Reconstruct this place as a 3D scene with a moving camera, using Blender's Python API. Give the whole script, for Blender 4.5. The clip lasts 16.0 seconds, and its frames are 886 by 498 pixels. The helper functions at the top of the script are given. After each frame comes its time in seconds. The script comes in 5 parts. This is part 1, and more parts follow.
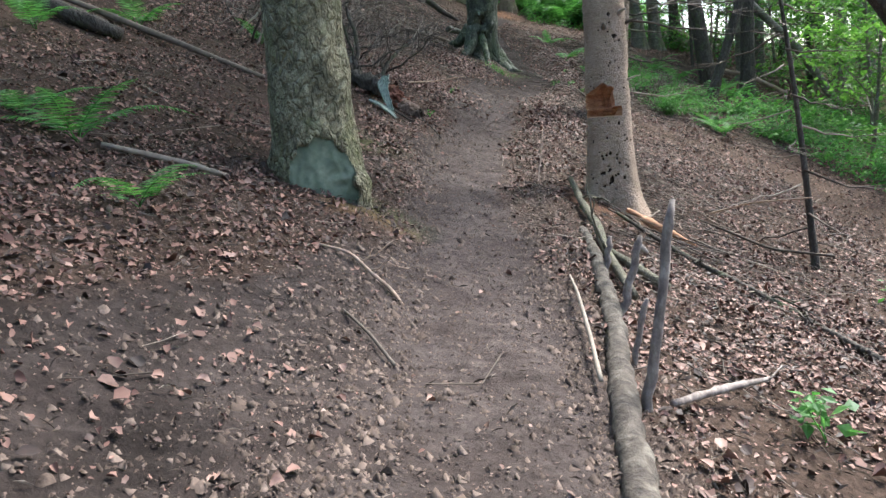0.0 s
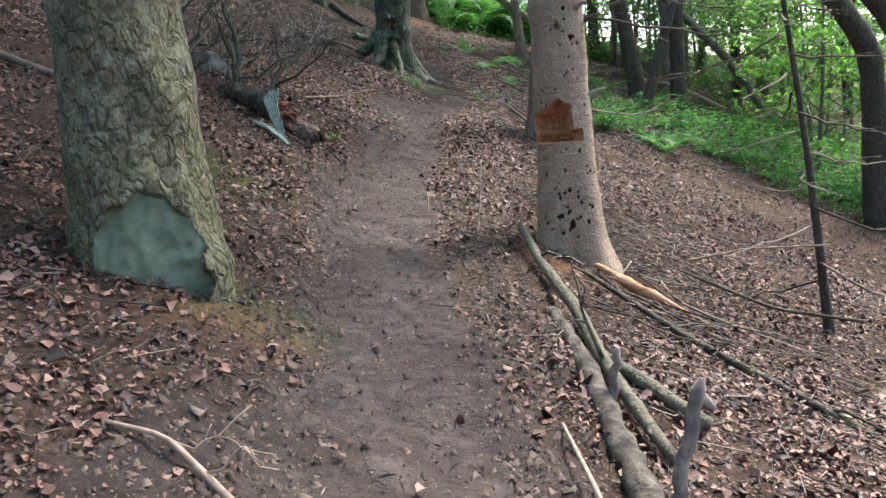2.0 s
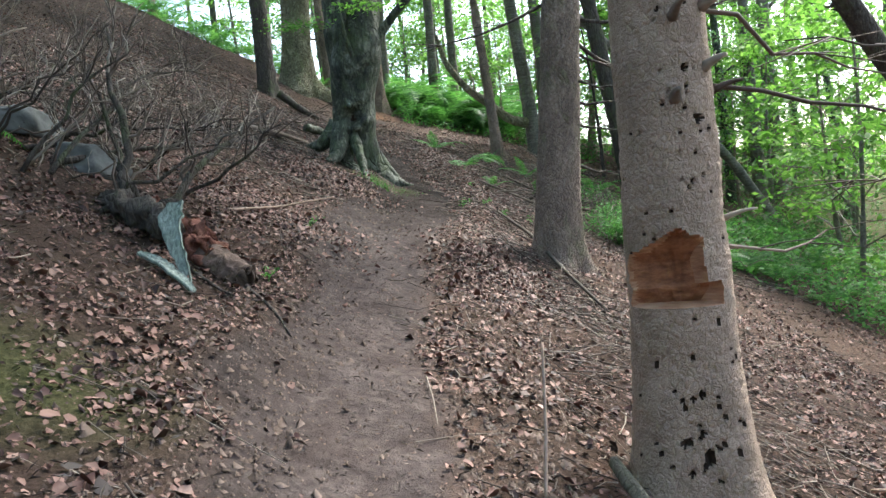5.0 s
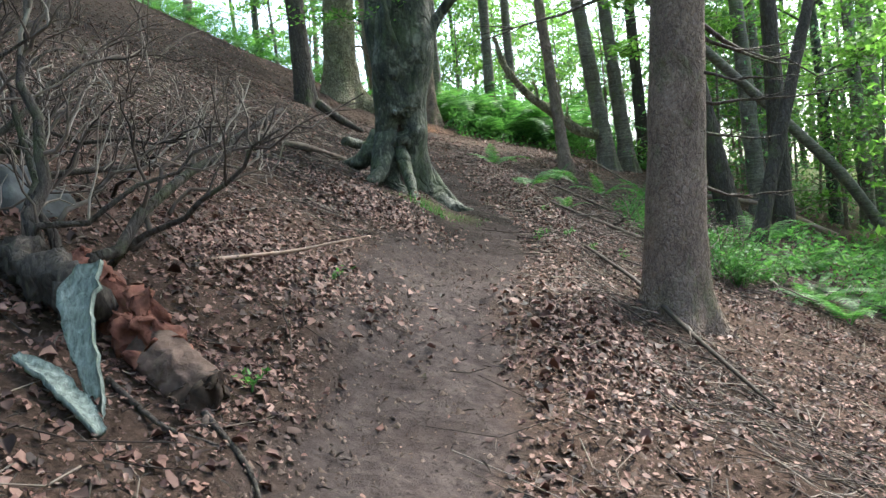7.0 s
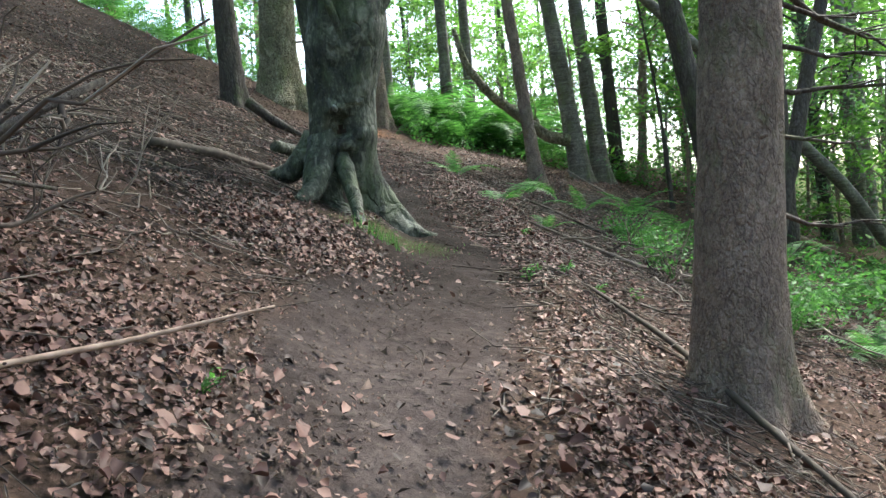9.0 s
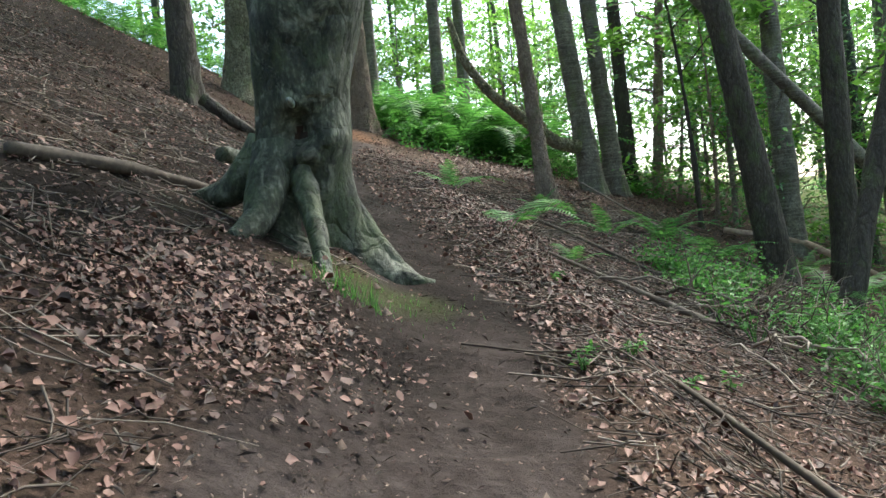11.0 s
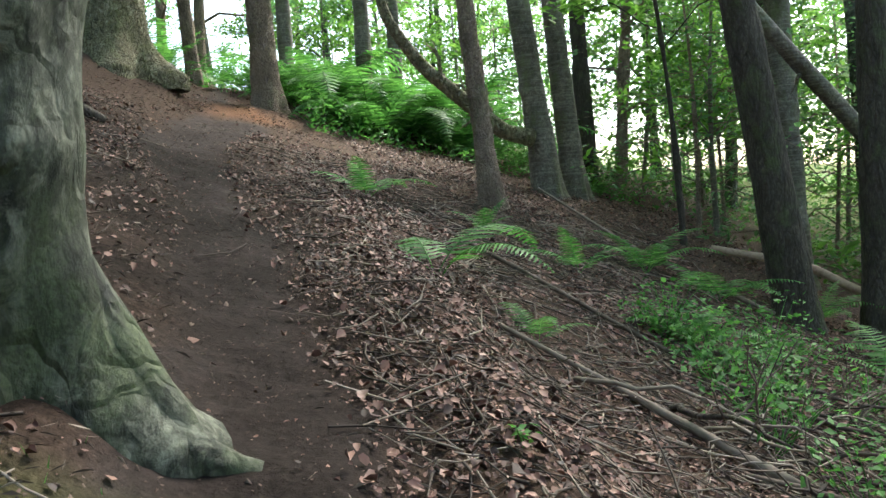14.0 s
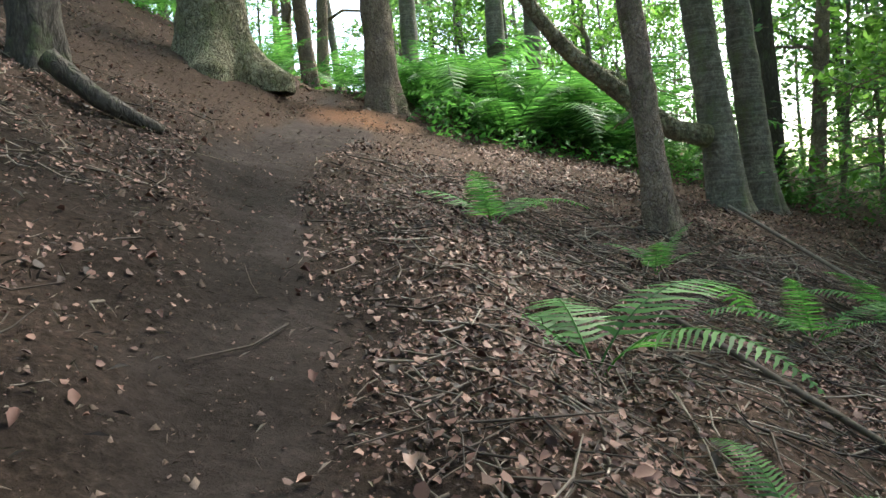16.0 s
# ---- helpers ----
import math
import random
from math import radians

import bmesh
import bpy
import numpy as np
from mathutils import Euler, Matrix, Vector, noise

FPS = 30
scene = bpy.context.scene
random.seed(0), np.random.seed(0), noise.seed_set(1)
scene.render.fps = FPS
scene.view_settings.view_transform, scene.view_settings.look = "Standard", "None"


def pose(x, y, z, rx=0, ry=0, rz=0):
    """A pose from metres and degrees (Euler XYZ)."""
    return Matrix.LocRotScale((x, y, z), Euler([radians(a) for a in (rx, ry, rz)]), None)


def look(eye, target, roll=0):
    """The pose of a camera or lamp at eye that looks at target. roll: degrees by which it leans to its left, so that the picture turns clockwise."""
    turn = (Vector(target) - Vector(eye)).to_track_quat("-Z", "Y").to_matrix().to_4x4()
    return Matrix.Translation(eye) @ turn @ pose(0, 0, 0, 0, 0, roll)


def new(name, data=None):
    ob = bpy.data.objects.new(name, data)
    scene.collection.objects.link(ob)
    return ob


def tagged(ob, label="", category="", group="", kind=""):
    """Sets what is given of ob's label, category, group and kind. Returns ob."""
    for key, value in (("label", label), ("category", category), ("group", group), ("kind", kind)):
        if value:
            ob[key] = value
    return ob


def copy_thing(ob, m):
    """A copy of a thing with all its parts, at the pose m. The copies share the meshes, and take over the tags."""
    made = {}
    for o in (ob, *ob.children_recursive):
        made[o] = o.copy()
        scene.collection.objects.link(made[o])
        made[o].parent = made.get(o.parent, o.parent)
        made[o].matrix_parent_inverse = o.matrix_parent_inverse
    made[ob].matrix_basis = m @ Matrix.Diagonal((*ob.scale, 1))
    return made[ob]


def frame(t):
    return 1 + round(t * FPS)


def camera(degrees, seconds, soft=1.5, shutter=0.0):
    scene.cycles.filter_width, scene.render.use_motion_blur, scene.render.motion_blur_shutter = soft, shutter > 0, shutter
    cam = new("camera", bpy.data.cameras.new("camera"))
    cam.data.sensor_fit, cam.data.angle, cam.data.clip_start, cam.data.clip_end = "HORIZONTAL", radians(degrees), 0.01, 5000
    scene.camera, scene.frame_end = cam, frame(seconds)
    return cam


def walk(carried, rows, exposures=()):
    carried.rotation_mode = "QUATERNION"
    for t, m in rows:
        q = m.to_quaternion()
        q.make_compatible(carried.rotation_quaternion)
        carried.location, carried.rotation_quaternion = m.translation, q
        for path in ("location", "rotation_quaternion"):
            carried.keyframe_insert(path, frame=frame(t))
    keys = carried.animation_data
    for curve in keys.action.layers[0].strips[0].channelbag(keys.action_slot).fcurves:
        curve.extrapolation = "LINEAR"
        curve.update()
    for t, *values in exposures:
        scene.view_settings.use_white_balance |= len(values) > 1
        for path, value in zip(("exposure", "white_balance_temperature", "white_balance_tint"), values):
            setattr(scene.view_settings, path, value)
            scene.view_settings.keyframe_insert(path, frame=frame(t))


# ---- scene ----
cam = camera(59.3, 16.0, shutter=0.0)
PATH = [
    (0, (0.0, 0.0, 1.55), (-0.046, 1.976, 1.242), -4.58),
    (0.5, (0.017, 0.681, 1.628), (0.022, 2.661, 1.342), -4.95),
    (1, (0.011, 1.274, 1.63), (0.102, 3.246, 1.308), -4.93),
    (1.5, (0.02, 1.841, 1.669), (0.2, 3.807, 1.351), -4.82),
    (2, (0.039, 2.395, 1.727), (0.215, 4.365, 1.427), -5.24),
    (2.5, (-0.043, 2.964, 1.774), (0.168, 4.939, 1.539), -4.99),
    (3, (-0.065, 3.413, 1.847), (0.274, 5.379, 1.708), -4.42),
    (3.5, (-0.02, 3.986, 1.864), (0.346, 5.948, 1.739), -4.28),
    (3.7, (0.015, 4.18, 1.877), (0.369, 6.146, 1.763), -4.24),
    (5.8, (0.108, 6.819, 2.166), (0.424, 8.793, 2.103), -5.45),
    (6, (0.143, 7.071, 2.192), (0.463, 9.044, 2.135), -5.54),
    (6.5, (0.248, 7.619, 2.285), (0.488, 9.604, 2.284), -5.59),
    (7, (0.26, 8.202, 2.324), (0.458, 10.192, 2.3), -5.39),
    (7.5, (0.32, 8.796, 2.384), (0.558, 10.781, 2.373), -5.92),
    (8, (0.392, 9.369, 2.452), (0.611, 11.357, 2.49), -5.95),
    (8.5, (0.411, 9.987, 2.545), (0.672, 11.97, 2.538), -5.37),
    (9, (0.491, 10.544, 2.601), (0.813, 12.518, 2.584), -5.57),
    (9.2, (0.514, 10.753, 2.679), (0.838, 12.727, 2.668), -5.61),
    (11.3, (0.842, 13.149, 2.996), (1.218, 15.113, 2.986), -4.96),
    (11.5, (0.874, 13.332, 3.037), (1.277, 15.291, 3.032), -4.94),
    (12, (1.077, 13.962, 3.133), (1.545, 15.907, 3.12), -4.97),
    (12.5, (1.202, 14.509, 3.203), (1.73, 16.438, 3.162), -4.27),
    (13, (1.337, 14.968, 3.353), (1.93, 16.877, 3.307), -4.07),
    (13.5, (1.559, 15.405, 3.488), (2.125, 17.323, 3.419), -4.25),
    (14, (1.742, 15.877, 3.491), (2.246, 17.811, 3.408), -4.17),
    (14.5, (1.897, 16.332, 3.592), (2.372, 18.272, 3.5), -4.19),
    (15, (2.114, 16.886, 3.664), (2.458, 18.854, 3.566), -4.58),
    (15.5, (2.194, 17.541, 3.721), (2.45, 19.523, 3.646), -4.40),
    (16, (2.251, 18.126, 3.775), (2.402, 20.119, 3.72), -4.64),
]
walk(cam, [(t, look(eye, target, roll)) for t, eye, target, roll in PATH], [(0, 2.2, 5900, 5), (2.5, 2.35, 6100, 5), (9.2, 2.45, 6100, 4), (12.5, 2.3, 6300, 3), (14.5, 2.42, 6300, 3), (16, 2.42, 6400, 3)])

# ---------- light ----------
world = bpy.data.worlds.new("sky")
scene.world = world
world.use_nodes = True
wn = world.node_tree
sky = wn.nodes.new("ShaderNodeTexSky")
sky.sky_type = "NISHITA"
sky.sun_disc = False
SUN_EL, SUN_AZ = 52.0, 48.0      # degrees; azimuth from +y towards +x
sky.sun_elevation = radians(SUN_EL)
sky.sun_rotation = radians(SUN_AZ)
sky.air_density, sky.dust_density, sky.ozone_density = 1.0, 4.0, 1.0
wn.links.new(sky.outputs["Color"], wn.nodes["Background"].inputs["Color"])
wn.nodes["Background"].inputs["Strength"].default_value = 0.15
sun = new("sun", bpy.data.lights.new("sun", "SUN"))
sun.data.energy, sun.data.angle, sun.data.color = 2.6, radians(14), (1.0, 0.96, 0.88)
_d = Vector((math.sin(radians(SUN_AZ)) * math.cos(radians(SUN_EL)), math.cos(radians(SUN_AZ)) * math.cos(radians(SUN_EL)), math.sin(radians(SUN_EL))))
sun.matrix_world = look(_d * 60, (0, 0, 0))

# ---------- numeric helpers ----------
RNG = np.random.default_rng(7)


def _hash(i, j, k, s):
    n = (i * 374761393 + j * 668265263 + k * 2147483647 + s * 1274126177) & 0xFFFFFFFF
    n = ((n ^ (n >> 13)) * 1274126177) & 0xFFFFFFFF
    n = ((n ^ (n >> 16)) * 2246822519) & 0xFFFFFFFF
    return ((n ^ (n >> 15)) & 0xFFFF) / 32767.5 - 1.0


def vnoise(p, seed=0):
    """Smooth value noise in -1..1 for rows of points."""
    p = np.asarray(p, float)
    f = np.floor(p)
    i, u = f.astype(np.int64), p - f
    u = u * u * (3 - 2 * u)
    out = 0
    for a in (0, 1):
        for b in (0, 1):
            for c in (0, 1):
                w = (u[:, 0] if a else 1 - u[:, 0]) * (u[:, 1] if b else 1 - u[:, 1]) * (u[:, 2] if c else 1 - u[:, 2])
                out = out + w * _hash(i[:, 0] + a, i[:, 1] + b, i[:, 2] + c, seed)
    return out


def flat_noise(x, y, size, seed=0):
    return vnoise(np.stack([x / size, y / size, 0 * x + seed * 7.3], 1), seed)


def soft_interp(v, knots, values):
    """Interpolation with rounded knots."""
    return sum(np.interp(v + o, knots, values) for o in (-0.8, -0.4, 0, 0.4, 0.8)) / 5


# ---------- the lie of the land ----------
TRAIL_Y = (-6, 0, 4, 8, 10, 12, 13, 14.5, 16.5, 18.5, 21, 23, 25, 27, 30, 34)
TRAIL_X = (0, 0, 0.1, 0.15, 0.3, 0.6, 0.85, 1.2, 1.55, 2.0, 2.0, 1.8, 1.55, 1.5, 1.6, 1.6)
BED_Y = (-40, -2, 2, 5, 8, 11, 14, 17, 20, 23, 26, 29, 32, 40, 60, 200)
BED_Z = (-2.5, -0.14, 0.15, 0.43, 0.79, 1.22, 1.79, 2.31, 2.89, 3.74, 4.63, 5.47, 6.3, 7.9, 9.5, 11)
SIDE_Y = (2, 8, 14, 20, 26, 32, 60)
UP_SLOPE = (0.456, 0.46, 0.464, 0.486, 0.533, 0.56, 0.3)
DOWN_SLOPE = (0.333, 0.355, 0.371, 0.329, 0.284, 0.28, 0.2)


def trail_x(y):
    return soft_interp(np.asarray(y, float), TRAIL_Y, TRAIL_X)


def land(x, y):
    """The smooth height of the hillside with the trail's bench cut into it."""
    x, y = np.asarray(x, float), np.asarray(y, float)
    d = x - trail_x(y)
    up = np.maximum(-d - 0.45, 0)
    down = np.maximum(d - 0.5, 0)
    rise = np.interp(y, SIDE_Y, UP_SLOPE) * np.where(up < 7, up, 7 + 5 * (1 - np.exp(-(up - 7) / 5)))
    fall = np.interp(y, SIDE_Y, DOWN_SLOPE) * np.where(down < 12, down, 12 + 10 * (1 - np.exp(-(down - 12) / 10)))
    return soft_interp(y, BED_Y, BED_Z) - 0.186 * np.clip(d, -0.45, 0.5) + rise - fall


def soil_mask(x, y):
    """1 on the bare trodden earth, 0 in the litter."""
    d = x - trail_x(y)
    e = 0.11 * flat_noise(x, y, 0.5, 3) + 0.07 * flat_noise(x, y, 0.14, 4)
    left = np.interp(y, (0, 3.5, 5.2, 6.2, 7, 8.6, 10.2, 11.4, 12.4, 13.2, 14.4, 15.5, 16.2, 17, 18, 20.3, 22, 23, 24.7, 26.5, 28, 29), (3.2, 1.9, 1.0, 0.7, 0.75, 0.68, 0.98, 0.88, 0.85, 0.9, 1.12, 1.12, 0.88, 0.75, 0.8, 0.78, 0.74, 0.68, 1.0, 0.6, 0.5, 0.2))
    right = np.interp(y, (0, 4.5, 6, 7.6, 8.8, 10.5, 11.5, 12.9, 14, 14.8, 16, 17.2, 18, 20, 22.2, 24.4, 25.5, 27.3, 28.5, 30), (1.0, 0.75, 0.62, 0.48, 0.44, 0.46, 0.4, 0.33, 0.34, 0.38, 0.62, 0.5, 0.5, 0.25, 0.17, 0.12, 0.26, 0.9, 0.7, 0.2))
    return np.clip((d + left + e) / 0.22, 0, 1) * np.clip((right + e - d) / 0.22, 0, 1)


def ground_z(x, y):
    x, y = np.asarray(x, float), np.asarray(y, float)
    shape = x.shape
    x, y = x.ravel(), y.ravel()
    d = x - trail_x(y)
    near = np.exp(-((np.hypot(np.maximum(np.abs(x - 1) - 5, 0), np.maximum(np.abs(y - 12) - 18, 0)) / 6) ** 2))
    s = soil_mask(x, y)
    z = land(x, y)
    # spoil thrown up along the lower edge, a low cut on the upper one
    berm = np.interp(y, (-5, 4, 10, 14, 17, 20, 23, 26), (0.02, 0.05, 0.06, 0.06, 0.12, 0.16, 0.10, 0))
    z = z + berm * np.exp(-((d - 0.85) / 0.3) ** 2)
    z = z + 0.05 * np.exp(-((d + 0.85) / 0.25) ** 2) * np.interp(y, (2, 5, 9, 14, 18), (0.3, 1, 1.4, 0.4, 1))
    z = z + near * (0.07 * flat_noise(x, y, 1.3, 11) + (1 - s) * (0.035 * flat_noise(x, y, 0.35, 12) + 0.02 * flat_noise(x, y, 0.12, 13)))
    churn = np.interp(y, (0, 8, 12), (1.5, 1.1, 0.5)) * np.clip(np.abs(d) * 1.6, 0.35, 1.0)
    z = z + near * s * (0.03 * flat_noise(x, y, 0.3, 14) + 0.012 * flat_noise(x, y, 0.13, 18) + churn * (0.026 * np.abs(flat_noise(x, y, 0.1, 15)) + 0.012 * flat_noise(x, y, 0.05, 16)))
    far = 1 - near
    z = z + far * 0.35 * flat_noise(x, y, 6.0, 17)
    return z.reshape(shape)


def gz(x, y):
    return float(ground_z(np.array([x]), np.array([y]))[0])


# ---------- mesh helpers ----------
class Build:
    """Collects vertices and faces and makes one mesh of them."""

    def __init__(self):
        self.v, self.f, self.n = [], [], 0

    def add(self, verts, faces):
        verts = np.asarray(verts, float).reshape(-1, 3)
        self.v.append(verts)
        self.f.append([tuple(int(i) + self.n for i in q) for q in faces])
        self.n += len(verts)
        return self

    def add_many(self, verts, faces):
        """verts: (n, k, 3); faces: index tuples into each group of k."""
        n, k, _ = verts.shape
        self.v.append(verts.reshape(-1, 3))
        base = (np.arange(n) * k + self.n)[:, None]
        for q in faces:
            self.f.append([tuple(r) for r in (base + np.array(q)[None]).tolist()])
        self.n += n * k
        return self

    def mesh(self, name, smooth=True):
        me = bpy.data.meshes.new(name)
        me.from_pydata(np.concatenate(self.v).tolist(), [], [q for some in self.f for q in some])
        if smooth:
            me.shade_smooth()
        me.update()
        return me


def unit(v):
    v = np.asarray(v, float)
    return v / (np.linalg.norm(v) + 1e-9)


def tube(b, pts, radii, sides=8, rough=0.0, seed=0, caps=True):
    """A tapered limb along points, with an uneven surface."""
    pts, radii = np.asarray(pts, float), np.asarray(radii, float)
    n = len(pts)
    ang = np.linspace(0, 2 * np.pi, sides, endpoint=False)
    t = np.gradient(pts, axis=0)
    t /= np.linalg.norm(t, axis=1, keepdims=True) + 1e-9
    ref = np.array([0, 0, 1.0]) if abs(t[0, 2]) < 0.85 else np.array([1.0, 0, 0])
    verts = []
    for p, d, r in zip(pts, t, radii):
        u = unit(np.cross(d, ref))
        w = np.cross(d, u)
        ref = np.cross(u, d)
        ring = p + r * (np.cos(ang)[:, None] * u + np.sin(ang)[:, None] * w)
        verts.append(ring)
    verts = np.concatenate(verts)
    if rough:
        rep = np.repeat(pts, sides, 0)
        k = 1 + rough * vnoise(verts / max(radii.max() * 0.9, 0.01) + seed, seed)
        verts = rep + (verts - rep) * k[:, None]
    faces = [(i * sides + j, i * sides + (j + 1) % sides, (i + 1) * sides + (j + 1) % sides, (i + 1) * sides + j) for i in range(n - 1) for j in range(sides)]
    if caps:
        faces += [tuple(range(sides))[::-1], tuple((n - 1) * sides + j for j in range(sides))]
    return b.add(verts, faces)


def bent(a, c, sag=0.0, n=6, wob=0.0, seed=0):
    """Points from a to c with some bend and wobble."""
    a, c = np.asarray(a, float), np.asarray(c, float)
    s = np.linspace(0, 1, n)[:, None]
    p = a + (c - a) * s
    p[:, 2] += sag * 4 * (s * (1 - s))[:, 0]
    if wob:
        r = np.random.default_rng(seed)
        p[1:-1] += r.normal(0, wob, (n - 2, 3))
    return p


def part(name, me, material, parent, label=""):
    ob = new(name, me)
    me.materials.clear()
    me.materials.append(material)
    if parent is not None:
        ob.parent = parent
    if label:
        ob["label"] = label
    return ob


def thing(name, at, label, category, group="", kind=""):
    ob = new(name)
    ob.location = at
    ob.empty_display_size = 0.1
    return tagged(ob, label, category, group, kind)


# ---------- materials ----------
def ramp_of(nt, fac, stops):
    r = nt.nodes.new("ShaderNodeValToRGB")
    e = r.color_ramp.elements
    while len(e) < len(stops):
        e.new(0.5)
    for k, (pos, col) in zip(e, stops):
        k.position, k.color = pos, (*col, 1)
    nt.links.new(fac, r.inputs["Fac"])
    return r.outputs["Color"]


def mixed(nt, fac, a, b, mode="MIX"):
    m = nt.nodes.new("ShaderNodeMix")
    m.data_type, m.blend_type = "RGBA", mode
    for sock, val in ((m.inputs[0], fac), (m.inputs[6], a), (m.inputs[7], b)):
        if isinstance(val, (int, float)):
            sock.default_value = val
        elif isinstance(val, tuple):
            sock.default_value = (*val, 1)
        else:
            nt.links.new(val, sock)
    return m.outputs[2]


def math_node(nt, op, a, b=0.0, clamp=False):
    m = nt.nodes.new("ShaderNodeMath")
    m.operation, m.use_clamp = op, clamp
    for sock, val in ((m.inputs[0], a), (m.inputs[1], b)):
        if isinstance(val, (int, float)):
            sock.default_value = val
        else:
            nt.links.new(val, sock)
    return m.outputs[0]


def coords(nt, stretch=(1, 1, 1)):
    tc = nt.nodes.new("ShaderNodeTexCoord")
    mp = nt.nodes.new("ShaderNodeMapping")
    mp.inputs["Scale"].default_value = stretch
    nt.links.new(tc.outputs["Object"], mp.inputs["Vector"])
    return mp.outputs["Vector"]


def noise_of(nt, vec, scale, detail=6, rough=0.6, distortion=0.0):
    n = nt.nodes.new("ShaderNodeTexNoise")
    n.inputs["Scale"].default_value, n.inputs["Detail"].default_value = scale, detail
    n.inputs["Roughness"].default_value, n.inputs["Distortion"].default_value = rough, distortion
    nt.links.new(vec, n.inputs["Vector"])
    return n.outputs["Fac"]


def base_mat(name, rough=0.9, spec=0.25):
    m = bpy.data.materials.new(name)
    m.use_nodes = True
    p = m.node_tree.nodes["Principled BSDF"]
    p.inputs["Roughness"].default_value = rough
    p.inputs["Specular IOR Level"].default_value = spec
    return m, m.node_tree, p


def add_bump(nt, p, height, strength, dist):
    b = nt.nodes.new("ShaderNodeBump")
    b.inputs["Strength"].default_value, b.inputs["Distance"].default_value = strength, dist
    nt.links.new(height, b.inputs["Height"])
    nt.links.new(b.outputs["Normal"], p.inputs["Normal"])


def bark_mat(name, dark, mid, light, moss=None, moss_amt=0.45, plate=9.0, stretch=0.35, bump=0.9, depth=0.03, rough=0.92, bands=0.0, spec=0.2, blotch=0.25, cracks=0.75, pale=0.0):
    """Bark in plates or furrows with moss or lichen in patches; bands: rings round the stem."""
    m, nt, p = base_mat(name, rough, spec)
    v = coords(nt, (1, 1, stretch))
    warp = noise_of(nt, v, plate * 0.6, 3)
    vo = nt.nodes.new("ShaderNodeTexVoronoi")
    vo.feature = "DISTANCE_TO_EDGE"
    vo.inputs["Scale"].default_value = plate
    sh = nt.nodes.new("ShaderNodeVectorMath")
    sh.operation = "MULTIPLY_ADD"
    sep = nt.nodes.new("ShaderNodeCombineXYZ")
    for i in range(3):
        nt.links.new(warp, sep.inputs[i])
    nt.links.new(sep.outputs[0], sh.inputs[0])
    sh.inputs[1].default_value = (2.2 / plate, 2.2 / plate, 2.2 / plate)
    nt.links.new(v, sh.inputs[2])
    nt.links.new(sh.outputs[0], vo.inputs["Vector"])
    crack = math_node(nt, "MULTIPLY", vo.outputs["Distance"], 4.0, True)
    fine = noise_of(nt, v, plate * 5, 8, 0.7)
    big = noise_of(nt, coords(nt), 1.3, 4)
    col = ramp_of(nt, fine, ((0.3, dark), (0.52, mid), (0.75, light)))
    col = mixed(nt, math_node(nt, "MULTIPLY", math_node(nt, "SUBTRACT", 1.0, crack), math_node(nt, "MULTIPLY", ramp_of(nt, noise_of(nt, v, plate * 0.9, 5, 0.7), ((0.38, (0, 0, 0)), (0.62, (1, 1, 1)))), cracks)), col, tuple(c * 0.35 for c in dark))
    col = mixed(nt, math_node(nt, "MULTIPLY", big, 0.5), col, tuple(0.5 * (a + b) for a, b in zip(dark, mid)))
    blot = ramp_of(nt, noise_of(nt, coords(nt, (1, 1, 0.45)), 3.2, 7, 0.65), ((0.42, (0, 0, 0)), (0.6, (1, 1, 1))))
    col = mixed(nt, math_node(nt, "MULTIPLY", blot, blotch), col, tuple(c * 0.55 for c in dark))
    if pale:
        lich = ramp_of(nt, noise_of(nt, coords(nt, (1, 1, 0.6)), 6.5, 8, 0.7, 0.6), ((0.52, (0, 0, 0)), (0.64, (1, 1, 1))))
        col = mixed(nt, math_node(nt, "MULTIPLY", lich, pale), col, tuple(0.3 * a + 0.7 * b for a, b in zip(mid, light)))
    if bands:
        w = noise_of(nt, coords(nt, (1.5, 1.5, 26)), 1.6, 5, 0.7)
        col = mixed(nt, math_node(nt, "MULTIPLY", ramp_of(nt, w, ((0.5, (0, 0, 0)), (0.62, (1, 1, 1)))), bands), col, light)
    if moss:
        k = noise_of(nt, coords(nt, (1, 1, 0.6)), 2.6, 9, 0.7)
        k = ramp_of(nt, k, ((0.62 - moss_amt * 0.35, (0, 0, 0)), (0.78 - moss_amt * 0.35, (1, 1, 1))))
        tone = ramp_of(nt, noise_of(nt, coords(nt), 60, 4), ((0.3, tuple(c * 0.55 for c in moss)), (0.7, tuple(min(1, c * 1.35) for c in moss))))
        col = mixed(nt, math_node(nt, "MULTIPLY", k, 0.8), col, tone)
    nt.links.new(col, p.inputs["Base Color"])
    h = math_node(nt, "ADD", math_node(nt, "MULTIPLY", crack, 0.7), math_node(nt, "MULTIPLY", fine, 0.6))
    add_bump(nt, p, h, bump, depth)
    return m


